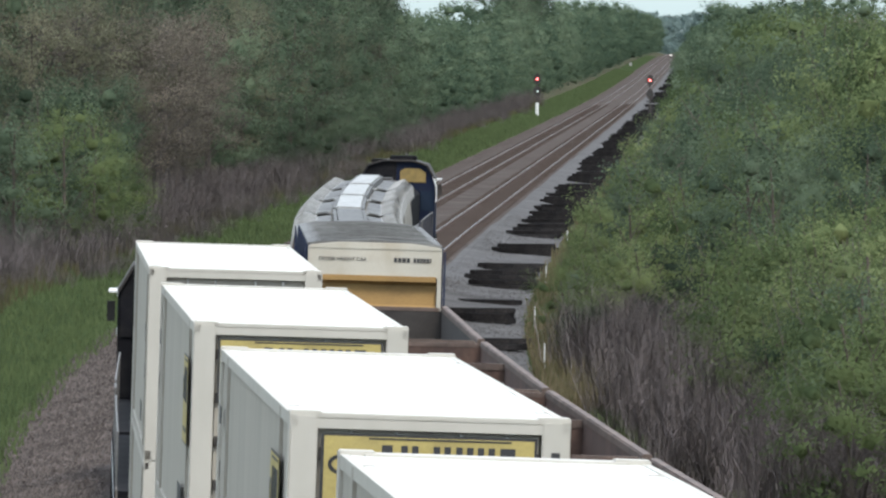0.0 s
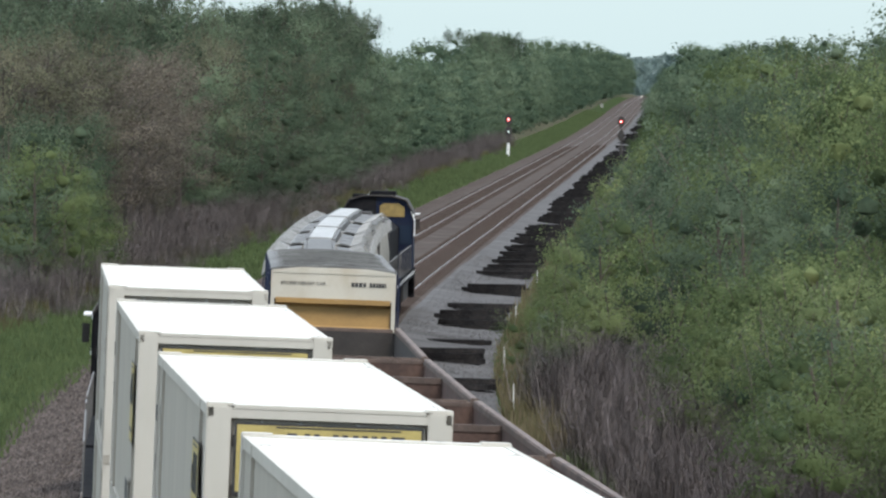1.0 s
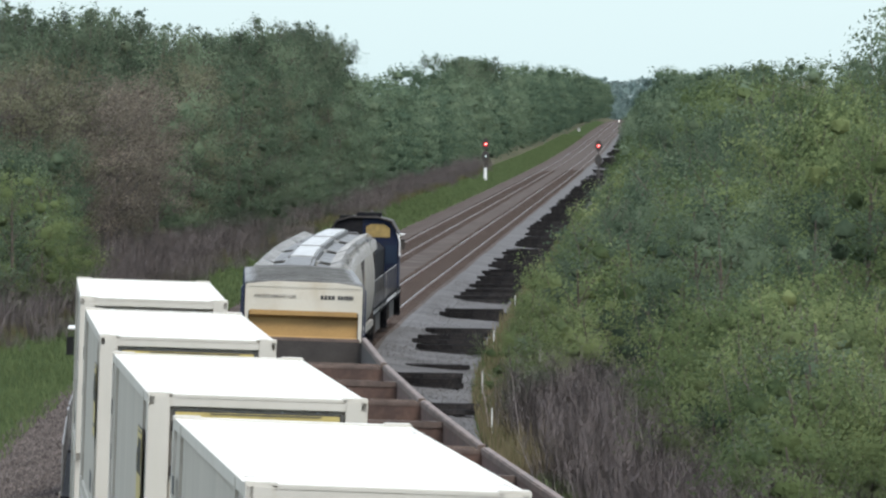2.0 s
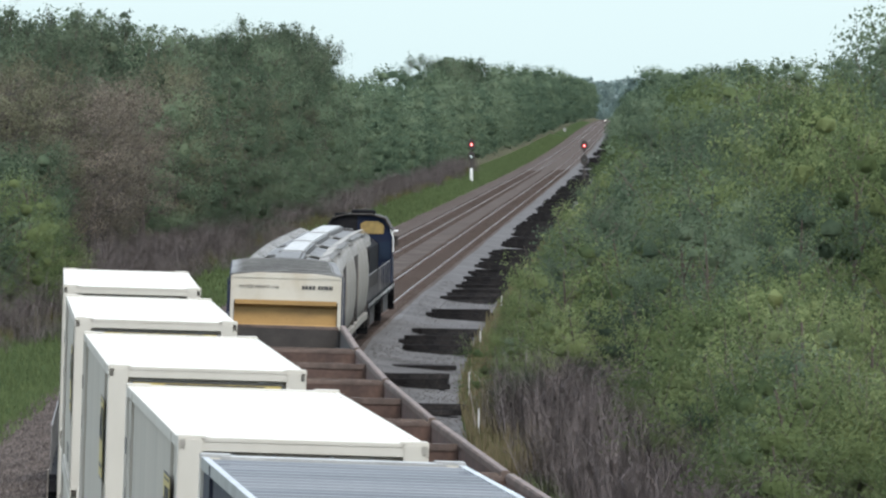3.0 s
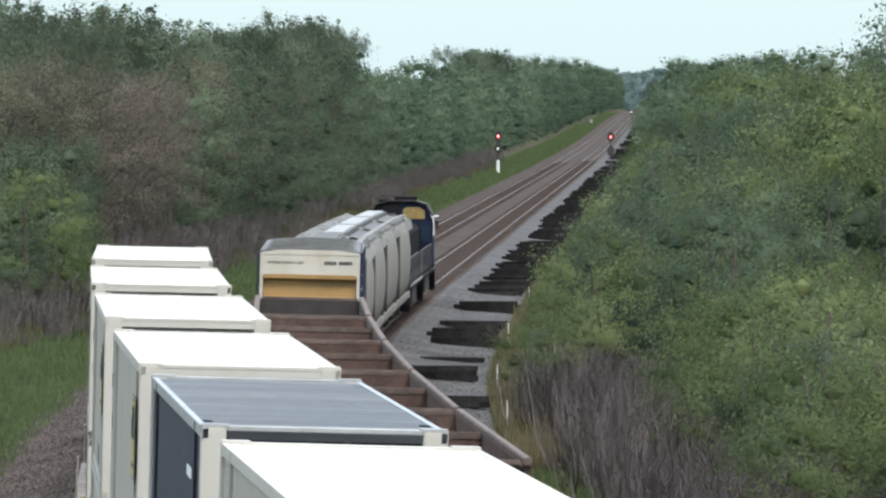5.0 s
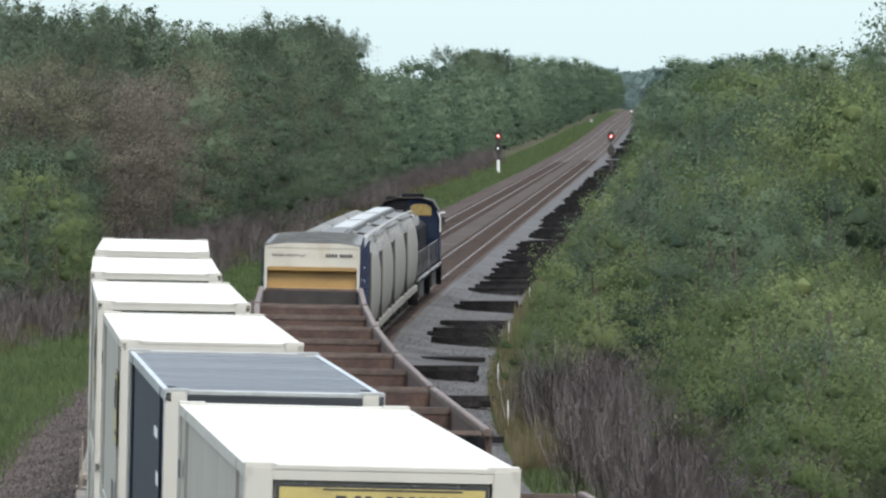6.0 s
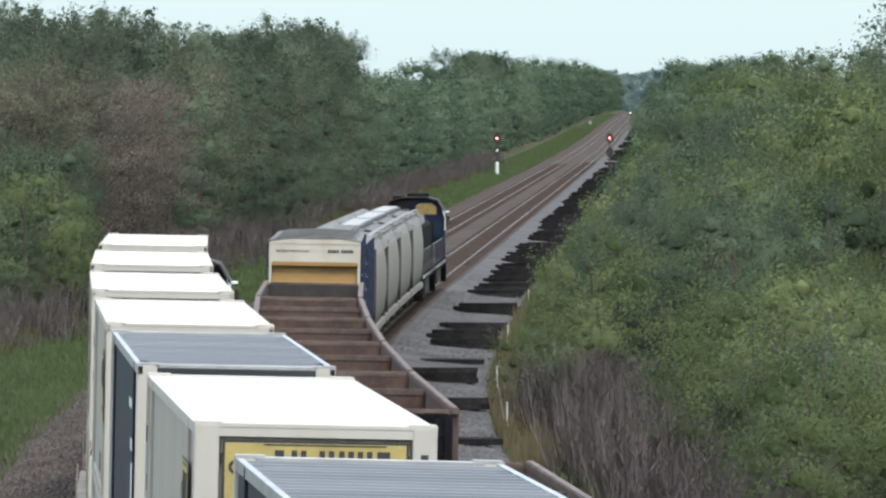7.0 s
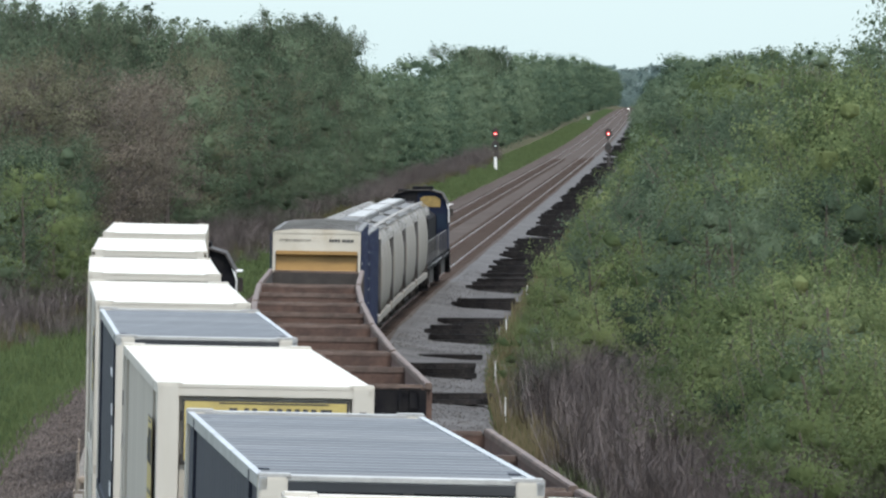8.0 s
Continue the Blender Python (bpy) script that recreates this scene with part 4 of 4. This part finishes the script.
    a /= np.linalg.norm(a, axis=1)[:, None]
    b = np.cross(face, a)
    b /= np.linalg.norm(b, axis=1)[:, None]
    sz = size * rnd.uniform(0.6, 1.4, n)[:, None]
    outs = outs + 0.14 * rnd.normal(size=(n, 3))
    corners.append(np.stack([pts - a * sz - b * sz * 0.5, pts + a * sz * 1.1 - b * sz * 0.15, pts + b * sz * 0.75 - a * sz * 0.2], 1).reshape(-1, 3))
    normals.append(np.repeat(outs, 3, axis=0))
    corners, normals = np.concatenate(corners), np.concatenate(normals)
    # metres of the finished tree: its top stands at the height given
    corners[:, 2] *= height / np.percentile(corners[:, 2], 99.7)
    return wood, corners, normals / np.linalg.norm(normals, axis=1)[:, None]


def soup(name, corners, mat, normals=None):
    """Loose triangles as one mesh."""
    n = len(corners) // 3
    me = bpy.data.meshes.new(name)
    me.vertices.add(3 * n), me.loops.add(3 * n), me.polygons.add(n)
    me.vertices.foreach_set("co", np.asarray(corners, dtype=np.float32).ravel())
    me.loops.foreach_set("vertex_index", np.arange(3 * n))
    me.polygons.foreach_set("loop_start", np.arange(0, 3 * n, 3))
    me.update(calc_edges=True)
    me.materials.append(mat)
    if normals is not None:
        me.polygons.foreach_set("use_smooth", [True] * n)
        me.normals_split_custom_set_from_vertices(np.asarray(normals, dtype=np.float32))
    return me


TREE_KINDS, FAR_KINDS, FAR = {}, {}, {}


HEIGHT = {}


def tree_kind(key, leaf, label, seed, height, radius, base, boughs, leaves, size, name="tree", bark="bark", **how):
    wood, corners, outs = tree_mesh(seed, height, radius, base, boughs, leaves, size, **how)
    HEIGHT[key] = height
    if name == "far":
        FAR_KINDS[key] = (corners, leaf, outs)
        return
    t = tagged(new(name), label, name)
    part("trunk", wood, M[bark], t)
    part("crown", soup("crown", corners, M[leaf], outs), None, t)
    TREE_KINDS[key] = [t, False]


def brush_kind(key, seed, height, radius, stems, label):
    """A clump of bare stems that fork once."""
    r = np.random.RandomState(seed)
    corners = []
    for _ in range(stems):
        a, q = r.uniform(0, 2 * math.pi), radius * math.sqrt(r.uniform(0, 1))
        base = np.array([q * math.cos(a), q * math.sin(a), -0.1])
        tip = base + np.array([r.normal() * 0.45, r.normal() * 0.45, height * r.uniform(0.45, 1.0)])
        w = np.array([math.cos(a * 7), math.sin(a * 7), 0]) * r.uniform(0.006, 0.015)
        corners += [base - w, base + w, tip]
        for _ in range(4):
            k = r.uniform(0.35, 0.85)
            st = base + (tip - base) * k
            en = st + np.array([r.normal() * 0.4, r.normal() * 0.4, r.uniform(0.2, 0.8)])
            corners += [st - w * 0.6, st + w * 0.6, en]
    outs = np.repeat(r.normal(size=(len(corners) // 3, 3)) * 0.5 + np.array([0, 0, 0.5]), 3, axis=0)
    HEIGHT[key] = height
    FAR_KINDS[key] = (np.array(corners), "twig", outs / np.linalg.norm(outs, axis=1)[:, None])


def plant(key, x, y, z, turn=0.0, scale=1.0):
    m = pose(x, y, z, 0, 0, turn)
    if key in FAR_KINDS:
        corners, leaf, outs = FAR_KINDS[key]
        rot = np.array(m.to_3x3())
        FAR.setdefault(leaf, []).append((corners * scale @ rot.T + np.array([x, y, z]), outs @ rot.T))
        return
    t, placed = TREE_KINDS[key]
    if placed:
        t = copy_thing(t, m)
    else:
        t.matrix_basis = m
        TREE_KINDS[key][1] = True
    t.scale = (scale, scale, scale)


tree_kind("near_a", "leaf_a", "broad green deciduous tree in spring leaf", 1, 14, 3.9, 0.16, 17, 7000, 0.082, sprigs=60)
tree_kind("near_a2", "leaf_a", "broad green deciduous tree in spring leaf", 31, 12, 3.7, 0.12, 15, 7000, 0.082, sprigs=14)
tree_kind("near_b", "leaf_b", "tall dark green deciduous tree", 2, 15, 3.6, 0.16, 18, 7000, 0.082, sprigs=55)
tree_kind("near_c", "leaf_c", "bright spring-green leafy tree", 3, 9, 3.2, 0.10, 14, 7000, 0.07, sprigs=8)
tree_kind("near_c2", "leaf_c", "bright spring-green leafy tree", 33, 10, 3.6, 0.10, 15, 7000, 0.07, sprigs=10)
tree_kind("near_d", "leaf_d", "thin brownish tree just coming into leaf", 4, 11, 2.9, 0.22, 20, 7000, 0.055, lumps=7, airy=True, limbs=1.5, bark="dark_bark")
tree_kind("near_e", "leaf_e", "thin olive tree with small new leaves", 34, 11, 2.8, 0.2, 18, 7000, 0.062, lumps=7, airy=True, limbs=1.4, bark="dark_bark")
tree_kind("bush_a", "leaf_a", "dense green bush in full leaf", 5, 6, 2.7, 0.05, 12, 4800, 0.064, sprigs=6, name="bush")
tree_kind("bush_b", "leaf_b", "dense dark green bush in full leaf", 35, 6, 2.8, 0.05, 12, 4800, 0.064, sprigs=4, name="bush")
tree_kind("bush_c", "leaf_c", "yellow-green leafy bush by the railway", 6, 5, 2.5, 0.05, 12, 4800, 0.06, sprigs=7, name="bush")
tree_kind("bare_bush", "leaf_d", "nearly leafless grey-brown bush", 36, 5, 2.4, 0.1, 14, 2200, 0.04, lumps=9, airy=True, bark="twig", name="bush")
tree_kind("mid_a", "leaf_a", "green deciduous tree of the woodland edge", 7, 14.5, 4.2, 0.10, 15, 2600, 0.14, sprigs=4)
tree_kind("mid_b", "leaf_b", "dark green tree of the woodland edge", 8, 15.5, 4.2, 0.10, 16, 2600, 0.14, sprigs=4)
tree_kind("mid_c", "leaf_c", "light green tree of the woodland edge", 9, 12, 4.0, 0.08, 14, 2600, 0.13, sprigs=3)
tree_kind("mid_bush", "leaf_c", "low green bush beside the gravel", 10, 5, 2.6, 0.04, 10, 1500, 0.11, name="bush")
tree_kind("far_a", "leaf_m", "", 11, 15, 4.6, 0.06, 11, 800, 0.24, name="far", lumps=4)
tree_kind("far_b", "leaf_n", "", 12, 16, 4.8, 0.06, 11, 800, 0.24, name="far", lumps=4)
tree_kind("far_d", "leaf_a", "", 18, 14, 4.4, 0.06, 11, 800, 0.22, name="far", lumps=4)
tree_kind("far_c", "leaf_c", "", 13, 13, 4.4, 0.06, 11, 800, 0.22, name="far", lumps=4)
tree_kind("hill_a", "leaf_haze", "", 16, 17, 6.0, 0.04, 11, 750, 0.6, name="far", lumps=4)
tree_kind("hill_b", "leaf_haze", "", 17, 19, 6.5, 0.04, 11, 750, 0.6, name="far", lumps=4)
brush_kind("brush_a", 14, 3.4, 1.9, 340, "leafless grey-brown thicket of bare stems")
brush_kind("brush_b", 15, 2.6, 2.1, 300, "low leafless brown scrub along the track")

rnd = random.Random(21)


def bank(u):
    """Height of the ground at offset u."""
    prof = [(-400, 4), (-60, 2.0), (-30, 1.2), (-14, 0.4), (-9, -0.1), (-6.0, -0.65), (-4.0, -0.75), (10, -0.75), (12, -0.6), (16, 0.0), (30, 1.5), (80, 3.0), (400, 4)]
    return float(np.interp(u, [p[0] for p in prof], [p[1] for p in prof]))


def wall_of_trees(y, y_end, step, u_lo, u_hi, keys, h_lo, h_hi):
    """A row along the line, of trees h_lo to h_hi metres tall."""
    while y < y_end:
        u = rnd.uniform(u_lo, u_hi)
        p = line_at(y, u)
        key = rnd.choice(keys)
        plant(key, p.x, p.y, bank(u) + grade(y) - 0.15, rnd.uniform(0, 360), rnd.uniform(h_lo, h_hi) / HEIGHT[key])
        y += step * rnd.uniform(0.7, 1.3)


# left of the line: bushes and thin brown trees in front, taller woods behind
wall_of_trees(352, 400, 6, -12.5, -10.5, ["near_a2", "near_c2", "bush_a"], 5.5, 8.2)
wall_of_trees(380, 392, 6, -10.4, -9.8, ["bush_c"], 3.5, 4.2)
wall_of_trees(395, 445, 6, -16, -13, ["near_e", "near_e", "near_d"], 9.5, 11.8)
wall_of_trees(442, 530, 6.5, -16, -13, ["near_d"], 9.0, 11.4)
wall_of_trees(405, 440, 8, -18, -16.5, ["near_e"], 11.0, 12.4)
wall_of_trees(525, 570, 9, -15.5, -13, ["near_e", "near_a2"], 8.0, 10.5)
wall_of_trees(535, 840, 8, -15.5, -12.5, ["near_a2", "near_b", "mid_a", "near_a2", "near_e"], 8.0, 12.5)
wall_of_trees(545, 840, 15, -12.8, -11, ["bush_a", "bush_b"], 3.0, 6.0)
wall_of_trees(370, 700, 6.5, -22, -17.5, ["near_a", "near_b", "near_a", "mid_b"], 12.8, 15.2)
wall_of_trees(450, 700, 18, -31, -25, ["mid_a", "mid_b"], 14.5, 16.0)
wall_of_trees(700, 800, 7.5, -22, -17.5, ["near_a", "mid_a"], 14.2, 15.6)
wall_of_trees(800, 950, 7.5, -22, -18, ["near_b", "mid_b"], 15.5, 17.5)
wall_of_trees(950, 1350, 10, -24, -18, ["far_a", "far_b"], 11.5, 13.0)
wall_of_trees(840, 1350, 8.5, -15.5, -12.5, ["far_a", "far_b", "far_d"], 7.5, 11.5)
wall_of_trees(1350, 1500, 11, -26, -18, ["far_a", "far_b"], 14, 16)
wall_of_trees(1500, 1800, 16, -24, -18, ["mid_a", "near_a"], 17.0, 19.0)
wall_of_trees(1350, 1900, 11, -16, -12, ["far_a", "far_b", "far_d"], 9, 14)
wall_of_trees(1800, 2500, 15, -26, -17, ["far_a", "far_b", "far_d"], 15, 19.5)
wall_of_trees(1900, 2900, 15, -15, -11.5, ["far_a", "far_b"], 11, 16)
wall_of_trees(2500, 3900, 20, -24, -16, ["far_a", "far_b", "far_d"], 15.5, 20.5)
wall_of_trees(2900, 4600, 24, -14, -9.5, ["far_a", "far_b"], 15, 19)
wall_of_trees(300, 560, 4.0, -12.5, -9.3, ["brush_a", "brush_b"], 1.3, 2.9)
wall_of_trees(330, 640, 5, -9.6, -7.9, ["brush_b", "brush_a"], 0.7, 1.6)
wall_of_trees(560, 1300, 8, -12, -9.4, ["brush_a", "brush_b"], 1.3, 3.2)
# right of the line: scrub and bushes by the gravel, rising to a low canopy
wall_of_trees(180, 285, 1.15, 12.0, 15.4, ["brush_a", "brush_b"], 1.7, 3.1)
wall_of_trees(176, 240, 2.1, 14.2, 18.5, ["bush_c", "bush_c", "bush_a", "bush_c"], 2.8, 4.5)
wall_of_trees(203, 240, 4.5, 15.5, 19, ["near_c", "bush_c", "near_c2"], 4.5, 5.4)
wall_of_trees(200, 222, 5, 15.0, 17.5, ["bare_bush"], 3.4, 4.2)
wall_of_trees(262, 470, 6.5, 11.2, 12.3, ["bush_a", "bush_c", "bush_c"], 1.4, 2.9)
wall_of_trees(235, 470, 7.5, 13.6, 16.5, ["bush_a", "bush_b", "bush_c"], 3.6, 5.8)
wall_of_trees(240, 470, 8.5, 17, 20, ["bush_a", "near_c", "near_a2"], 5.8, 8.0)
wall_of_trees(262, 470, 9.5, 21, 25.5, ["near_c2", "near_c", "near_a2"], 8.2, 10.2)
wall_of_trees(360, 480, 18, 27, 34, ["near_c2", "mid_a", "mid_c"], 9.5, 11)
wall_of_trees(470, 680, 9, 11.3, 12.8, ["mid_bush"], 1.5, 2.8)
wall_of_trees(470, 680, 8, 14, 17, ["mid_bush", "mid_c", "bush_a"], 4.0, 6.5)
wall_of_trees(470, 680, 8.5, 17.5, 21, ["mid_c", "mid_a", "near_a2"], 7.0, 9.5)
wall_of_trees(470, 680, 11, 22, 31, ["mid_c", "mid_a", "near_c2"], 9.5, 12)
wall_of_trees(680, 1000, 10, 11.6, 13.5, ["far_c"], 1.6, 3.2)
wall_of_trees(680, 1000, 8, 14.5, 20, ["far_c", "far_d"], 4.5, 8.5)
wall_of_trees(680, 1000, 10, 21, 33, ["far_d", "far_c"], 9.5, 12)
wall_of_trees(545, 650, 30, 22, 26, ["near_d", "near_e"], 10.2, 11.4)
wall_of_trees(1000, 1900, 15, 11.0, 13.0, ["far_d", "far_c"], 2.2, 4.5)
wall_of_trees(1000, 1900, 16, 13.5, 16.5, ["far_d", "far_a"], 4.5, 7.5)
wall_of_trees(1900, 3600, 16, 9.3, 12.0, ["far_d", "far_a"], 4.0, 8.5)
wall_of_trees(1900, 4300, 20, 12.0, 17.0, ["far_b", "far_a"], 8.0, 13.5)
wall_of_trees(1000, 1800, 15, 17, 26, ["far_a", "far_d"], 9, 12)
wall_of_trees(1800, 3600, 17, 18, 40, ["far_a", "far_b"], 15.5, 18.5)
wall_of_trees(1900, 2800, 18, 40, 85, ["far_a", "far_b"], 17.5, 20.0)
for x, y, k, h in ((10.0, 300, "near_a", 12.2), (7.6, 306, "near_c2", 10.4), (10.8, 322, "near_a2", 13.2), (8.9, 338, "near_c2", 11.2), (9.9, 270, "near_a", 11.6), (7.9, 258, "near_c2", 8.8)):
    plant(k, x, y, 0.6, x * 77, h / HEIGHT[k])
# wooded rise beyond the end of the straight, its haze in the leaf colour
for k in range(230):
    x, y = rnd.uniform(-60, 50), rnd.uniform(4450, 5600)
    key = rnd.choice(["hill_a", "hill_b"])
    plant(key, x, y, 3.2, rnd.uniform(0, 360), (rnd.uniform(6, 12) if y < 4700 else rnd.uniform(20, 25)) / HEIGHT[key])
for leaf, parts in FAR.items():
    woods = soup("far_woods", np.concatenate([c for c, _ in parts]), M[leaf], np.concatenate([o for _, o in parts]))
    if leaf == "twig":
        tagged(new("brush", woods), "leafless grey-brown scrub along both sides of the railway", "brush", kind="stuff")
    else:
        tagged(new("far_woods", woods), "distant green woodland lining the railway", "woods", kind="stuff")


def grass(name, u_lo, u_hi, y_lo, y_hi, count, tall, mat, label, seed):
    """Upright blades scattered over a verge, thicker near the bridge."""
    r = np.random.RandomState(seed)
    corners = []
    for _ in range(count):
        y = y_lo + (y_hi - y_lo) * r.uniform() ** 1.7
        u = r.uniform(u_lo, u_hi)
        p = line_at(y, u)
        h, w, a = tall * r.uniform(0.4, 1.2), 0.02 + 0.00012 * y, r.uniform(0, math.pi)
        d = np.array([math.cos(a) * w, math.sin(a) * w, 0])
        b = np.array([p.x, p.y, bank(u) + grade(y) - 0.03])
        corners += [b - d, b + d, b + np.array([r.normal() * 0.12, r.normal() * 0.12, h])]
    tagged(new(name, soup(name, corners, mat)), label, "grass", kind="stuff")


def stones(name, u_lo, u_hi, y_lo, y_hi, count, size, mat, height, label, seed):
    """Loose crushed stones, eight-sided and uneven."""
    r = np.random.RandomState(seed)
    y = y_lo + (y_hi - y_lo) * r.uniform(size=count) ** 1.2
    u = r.uniform(u_lo, u_hi, count)
    base = np.array([tuple(line_at(a, b)) for a, b in zip(y, u)])
    base[:, 2] = np.interp(u, [h[0] for h in height], [h[1] for h in height])
    sz = size * r.uniform(0.5, 1.5, (count, 1, 1))
    tips = np.array([(1, 0, 0), (0, 1, 0), (-1, 0, 0), (0, -1, 0), (0, 0, 1), (0, 0, -0.6)], dtype=float)
    v = base[:, None, :] + tips[None] * sz * r.uniform(0.6, 1.3, (count, 6, 1)) + r.normal(size=(count, 6, 3)) * sz * 0.2
    order = [(0, 1, 4), (1, 2, 4), (2, 3, 4), (3, 0, 4)]
    corners = np.concatenate([v[:, list(f), :] for f in order], 1).reshape(-1, 3)
    tagged(new(name, soup(name, corners, mat)), label, "gravel", kind="stuff")


SHOULDER = [(-4.8, -0.70), (-3.6, -0.58), (-1.9, -0.22), (-1.3, -0.22)]
APRON = [(5.6, -0.22), (6.0, -0.22), (7.3, -0.45), (9.3, -0.60), (10.4, -0.74)]
stones("loose_stone", -4.8, -1.5, 175, 330, 26000, 0.055, M["stone"], SHOULDER, "loose brown-grey crushed stone on the shoulder", 8)
stones("apron_stone", 5.8, 10.3, 225, 480, 16000, 0.035, M["ballast"], APRON, "loose grey crushed stone beside the track", 9)
strip("grass_verge", M["grass"], [(-9.6, -0.17), (-9, -0.06), (-6.0, -0.61), (-4.4, -0.68)], 150, 3600, "bright green grass verge beside the ballast", "grass", 0.02)
grass("grass", -9.6, -4.1, 180, 2400, 56000, 0.42, M["grass"], "long bright green grass on the bank", 3)
grass("dry_grass", -11.5, -8.6, 230, 1300, 14000, 0.7, M["dry_grass"], "straw-coloured dry grass under the trees", 4)
grass("edge_grass", 9.9, 11.6, 210, 700, 12000, 0.45, M["grass"], "tufts of green grass beside the gravel", 6)
grass("edge_straw", 9.9, 12.2, 230, 700, 9000, 0.9, M["dry_grass"], "pale dry grass beside the gravel", 7)


# ---- old ties, posts, signals ----
def tie_pile(n, seed):
    r = random.Random(seed)
    t = thing("tie_pile", "heap of discarded black creosoted railway ties", "timber pile", "tie piles")
    shared = Geo().box(-1.3, 1.3, -0.115, 0.115, 0, 0.18).mesh("old_tie", M["old_tie"], bevel=0.015)
    lay, z = 0, 0.0
    while n > 0:
        row = max(1, min(n, 8 - lay * 2))
        for k in range(row):
            ob = part("old_tie", shared, None, t)
            ob.matrix_basis = pose(r.uniform(-0.28, 0.28), (k - row / 2) * 0.27 + r.uniform(-0.03, 0.03), z, r.uniform(-1, 1), r.uniform(-0.6, 0.6), r.uniform(-5, 5))
        n -= row
        lay += 1
        z += 0.183
    return t


piles = [tie_pile(n, i) for i, n in enumerate((7, 12, 16))]
placed = set()
pile_rows = [250, 279, 305, 327, 348, 356, 366, 374, 403, 411, 439, 447]
while pile_rows[-1] < 2500:
    pile_rows.append(pile_rows[-1] + (rnd.uniform(6, 15) if pile_rows[-1] < 1150 else rnd.uniform(18, 40)))
for i, y in enumerate(pile_rows):
    p = line_at(y + (rnd.uniform(-2, 2) if y > 480 else 0), 8.2 + rnd.uniform(-0.3, 0.3))
    src = piles[i % 3] if y < 480 else rnd.choice(piles)
    m = pose(p.x, p.y, grade(p.y) - 0.56, 0, 0, rnd.uniform(-3, 6))
    if src.name in placed:
        copy_thing(src, m)
    else:
        src.matrix_basis = m
        placed.add(src.name)


def signal(x, y, z, heads, casing):
    s = thing("signal_mast", "railway signal mast with a glowing red lamp and dark backing", "signal", "railway signals")
    g = Geo()
    g.tube([(0, 0, -0.2), (0, 0, 1.9)], 0.24, 0.22, 12)
    part("base", g, M[casing], s, "base casing")
    g = Geo()
    g.tube([(0, 0, 1.2), (0, 0, 6.0)], 0.08, sides=8)
    g.tube([(0.3, 0.3, 0.1), (0.3, 0.25, 4.0)], 0.03, sides=5)
    part("mast", g, M["under"], s)
    for z0, lamp in heads:
        g = Geo()
        ring = [(0.5 * math.cos(2 * math.pi * k / 24), 0.75 * math.sin(2 * math.pi * k / 24)) for k in range(24)]
        g.loft([[(a, -0.16, z0 + b) for a, b in ring], [(a, -0.12, z0 + b) for a, b in ring]])
        g.box(-0.2, 0.2, -0.12, 0.25, z0 - 0.5, z0 + 0.5)
        head = part("signal_head", g, M["under"], s, "black signal head")
        for nm, rad, y0, y1, key in (("lens", 0.21, -0.19, -0.165, lamp), ("lamp", 0.085, -0.215, -0.195, lamp.replace("lamp", "core"))):
            ring = [(rad * math.cos(2 * math.pi * k / 16), rad * math.sin(2 * math.pi * k / 16)) for k in range(16)]
            l = Geo().loft([[(a, y0, z0 + b) for a, b in ring], [(a, y1, z0 + b) for a, b in ring]])
            part(nm, l, M[key], head, "glowing signal light" if lamp != "dark_lamp" else "unlit lens")
    s.matrix_basis = pose(x, y, z)
    return s


signal(-23.5, 1159, -0.6, ((5.15, "red_lamp"), (3.5, "clear_lamp")), "post")
signal(-8.0, 1159, -0.7, ((5.25, "red_lamp"), (3.3, "dark_lamp")), "under")

# far up the line: a dwarf signal between the tracks and a trackside cabinet
s = thing("dwarf_signal", "low railway signal with a pale glowing lamp between the tracks", "signal", "railway signals")
part("base", Geo().box(-0.2, 0.2, -0.2, 0.2, -0.4, 0.35), M["under"], s)
head = part("signal_head", Geo().box(-0.28, 0.28, -0.15, 0.15, 0.35, 1.05), M["under"], s, "black signal head", bevel=0.03)
ring = [(0.2 * math.cos(math.pi * k / 8), 0.7 + 0.2 * math.sin(math.pi * k / 8)) for k in range(16)]
part("lens", Geo().loft([[(a, -0.19, b) for a, b in ring], [(a, -0.15, b) for a, b in ring]]), M["pale_lamp"], head, "glowing white lens")
s.matrix_basis = pose(-14.8, 3300, grade(3300))
s = thing("relay_cabinet", "pale grey trackside relay cabinet in the grass", "cabinet")
part("body", Geo().box(-0.45, 0.45, -0.35, 0.35, -0.6, 1.0), M["grating"], s, bevel=0.03)
part("roof", Geo().box(-0.52, 0.52, -0.42, 0.42, 1.0, 1.08), M["grating"], s, bevel=0.02)
part("door", Geo().box(-0.38, 0.38, -0.375, -0.352, 0.0, 0.92), M["grating"], s, bevel=0.01)
s.matrix_basis = pose(-24.4, 2640, grade(2640) - 0.3)

for y in (258, 294, 348, 414):
    p = line_at(y, 10.2)
    s = thing("marker_post", "thin white marker post beside the gravel", "post", "marker posts")
    part("post", Geo().tube([(0, 0, -0.2), (0, 0, 1.1)], 0.022, sides=6), M["post"], s)
    s.matrix_basis = pose(p.x, p.y, -0.7)


def motions():
    """Both trains roll away from the bridge."""
    for ob, u, s0, half, lift, turned in CARS:
        run = right_run if u else left_run
        back = pose(0, 0, 0, 0, 0, 180 if turned else 0)
        walk(ob, [(0.5 * k, ride(s0 + run(0.5 * k), u, half, lift) @ back) for k in range(17)])


motions()
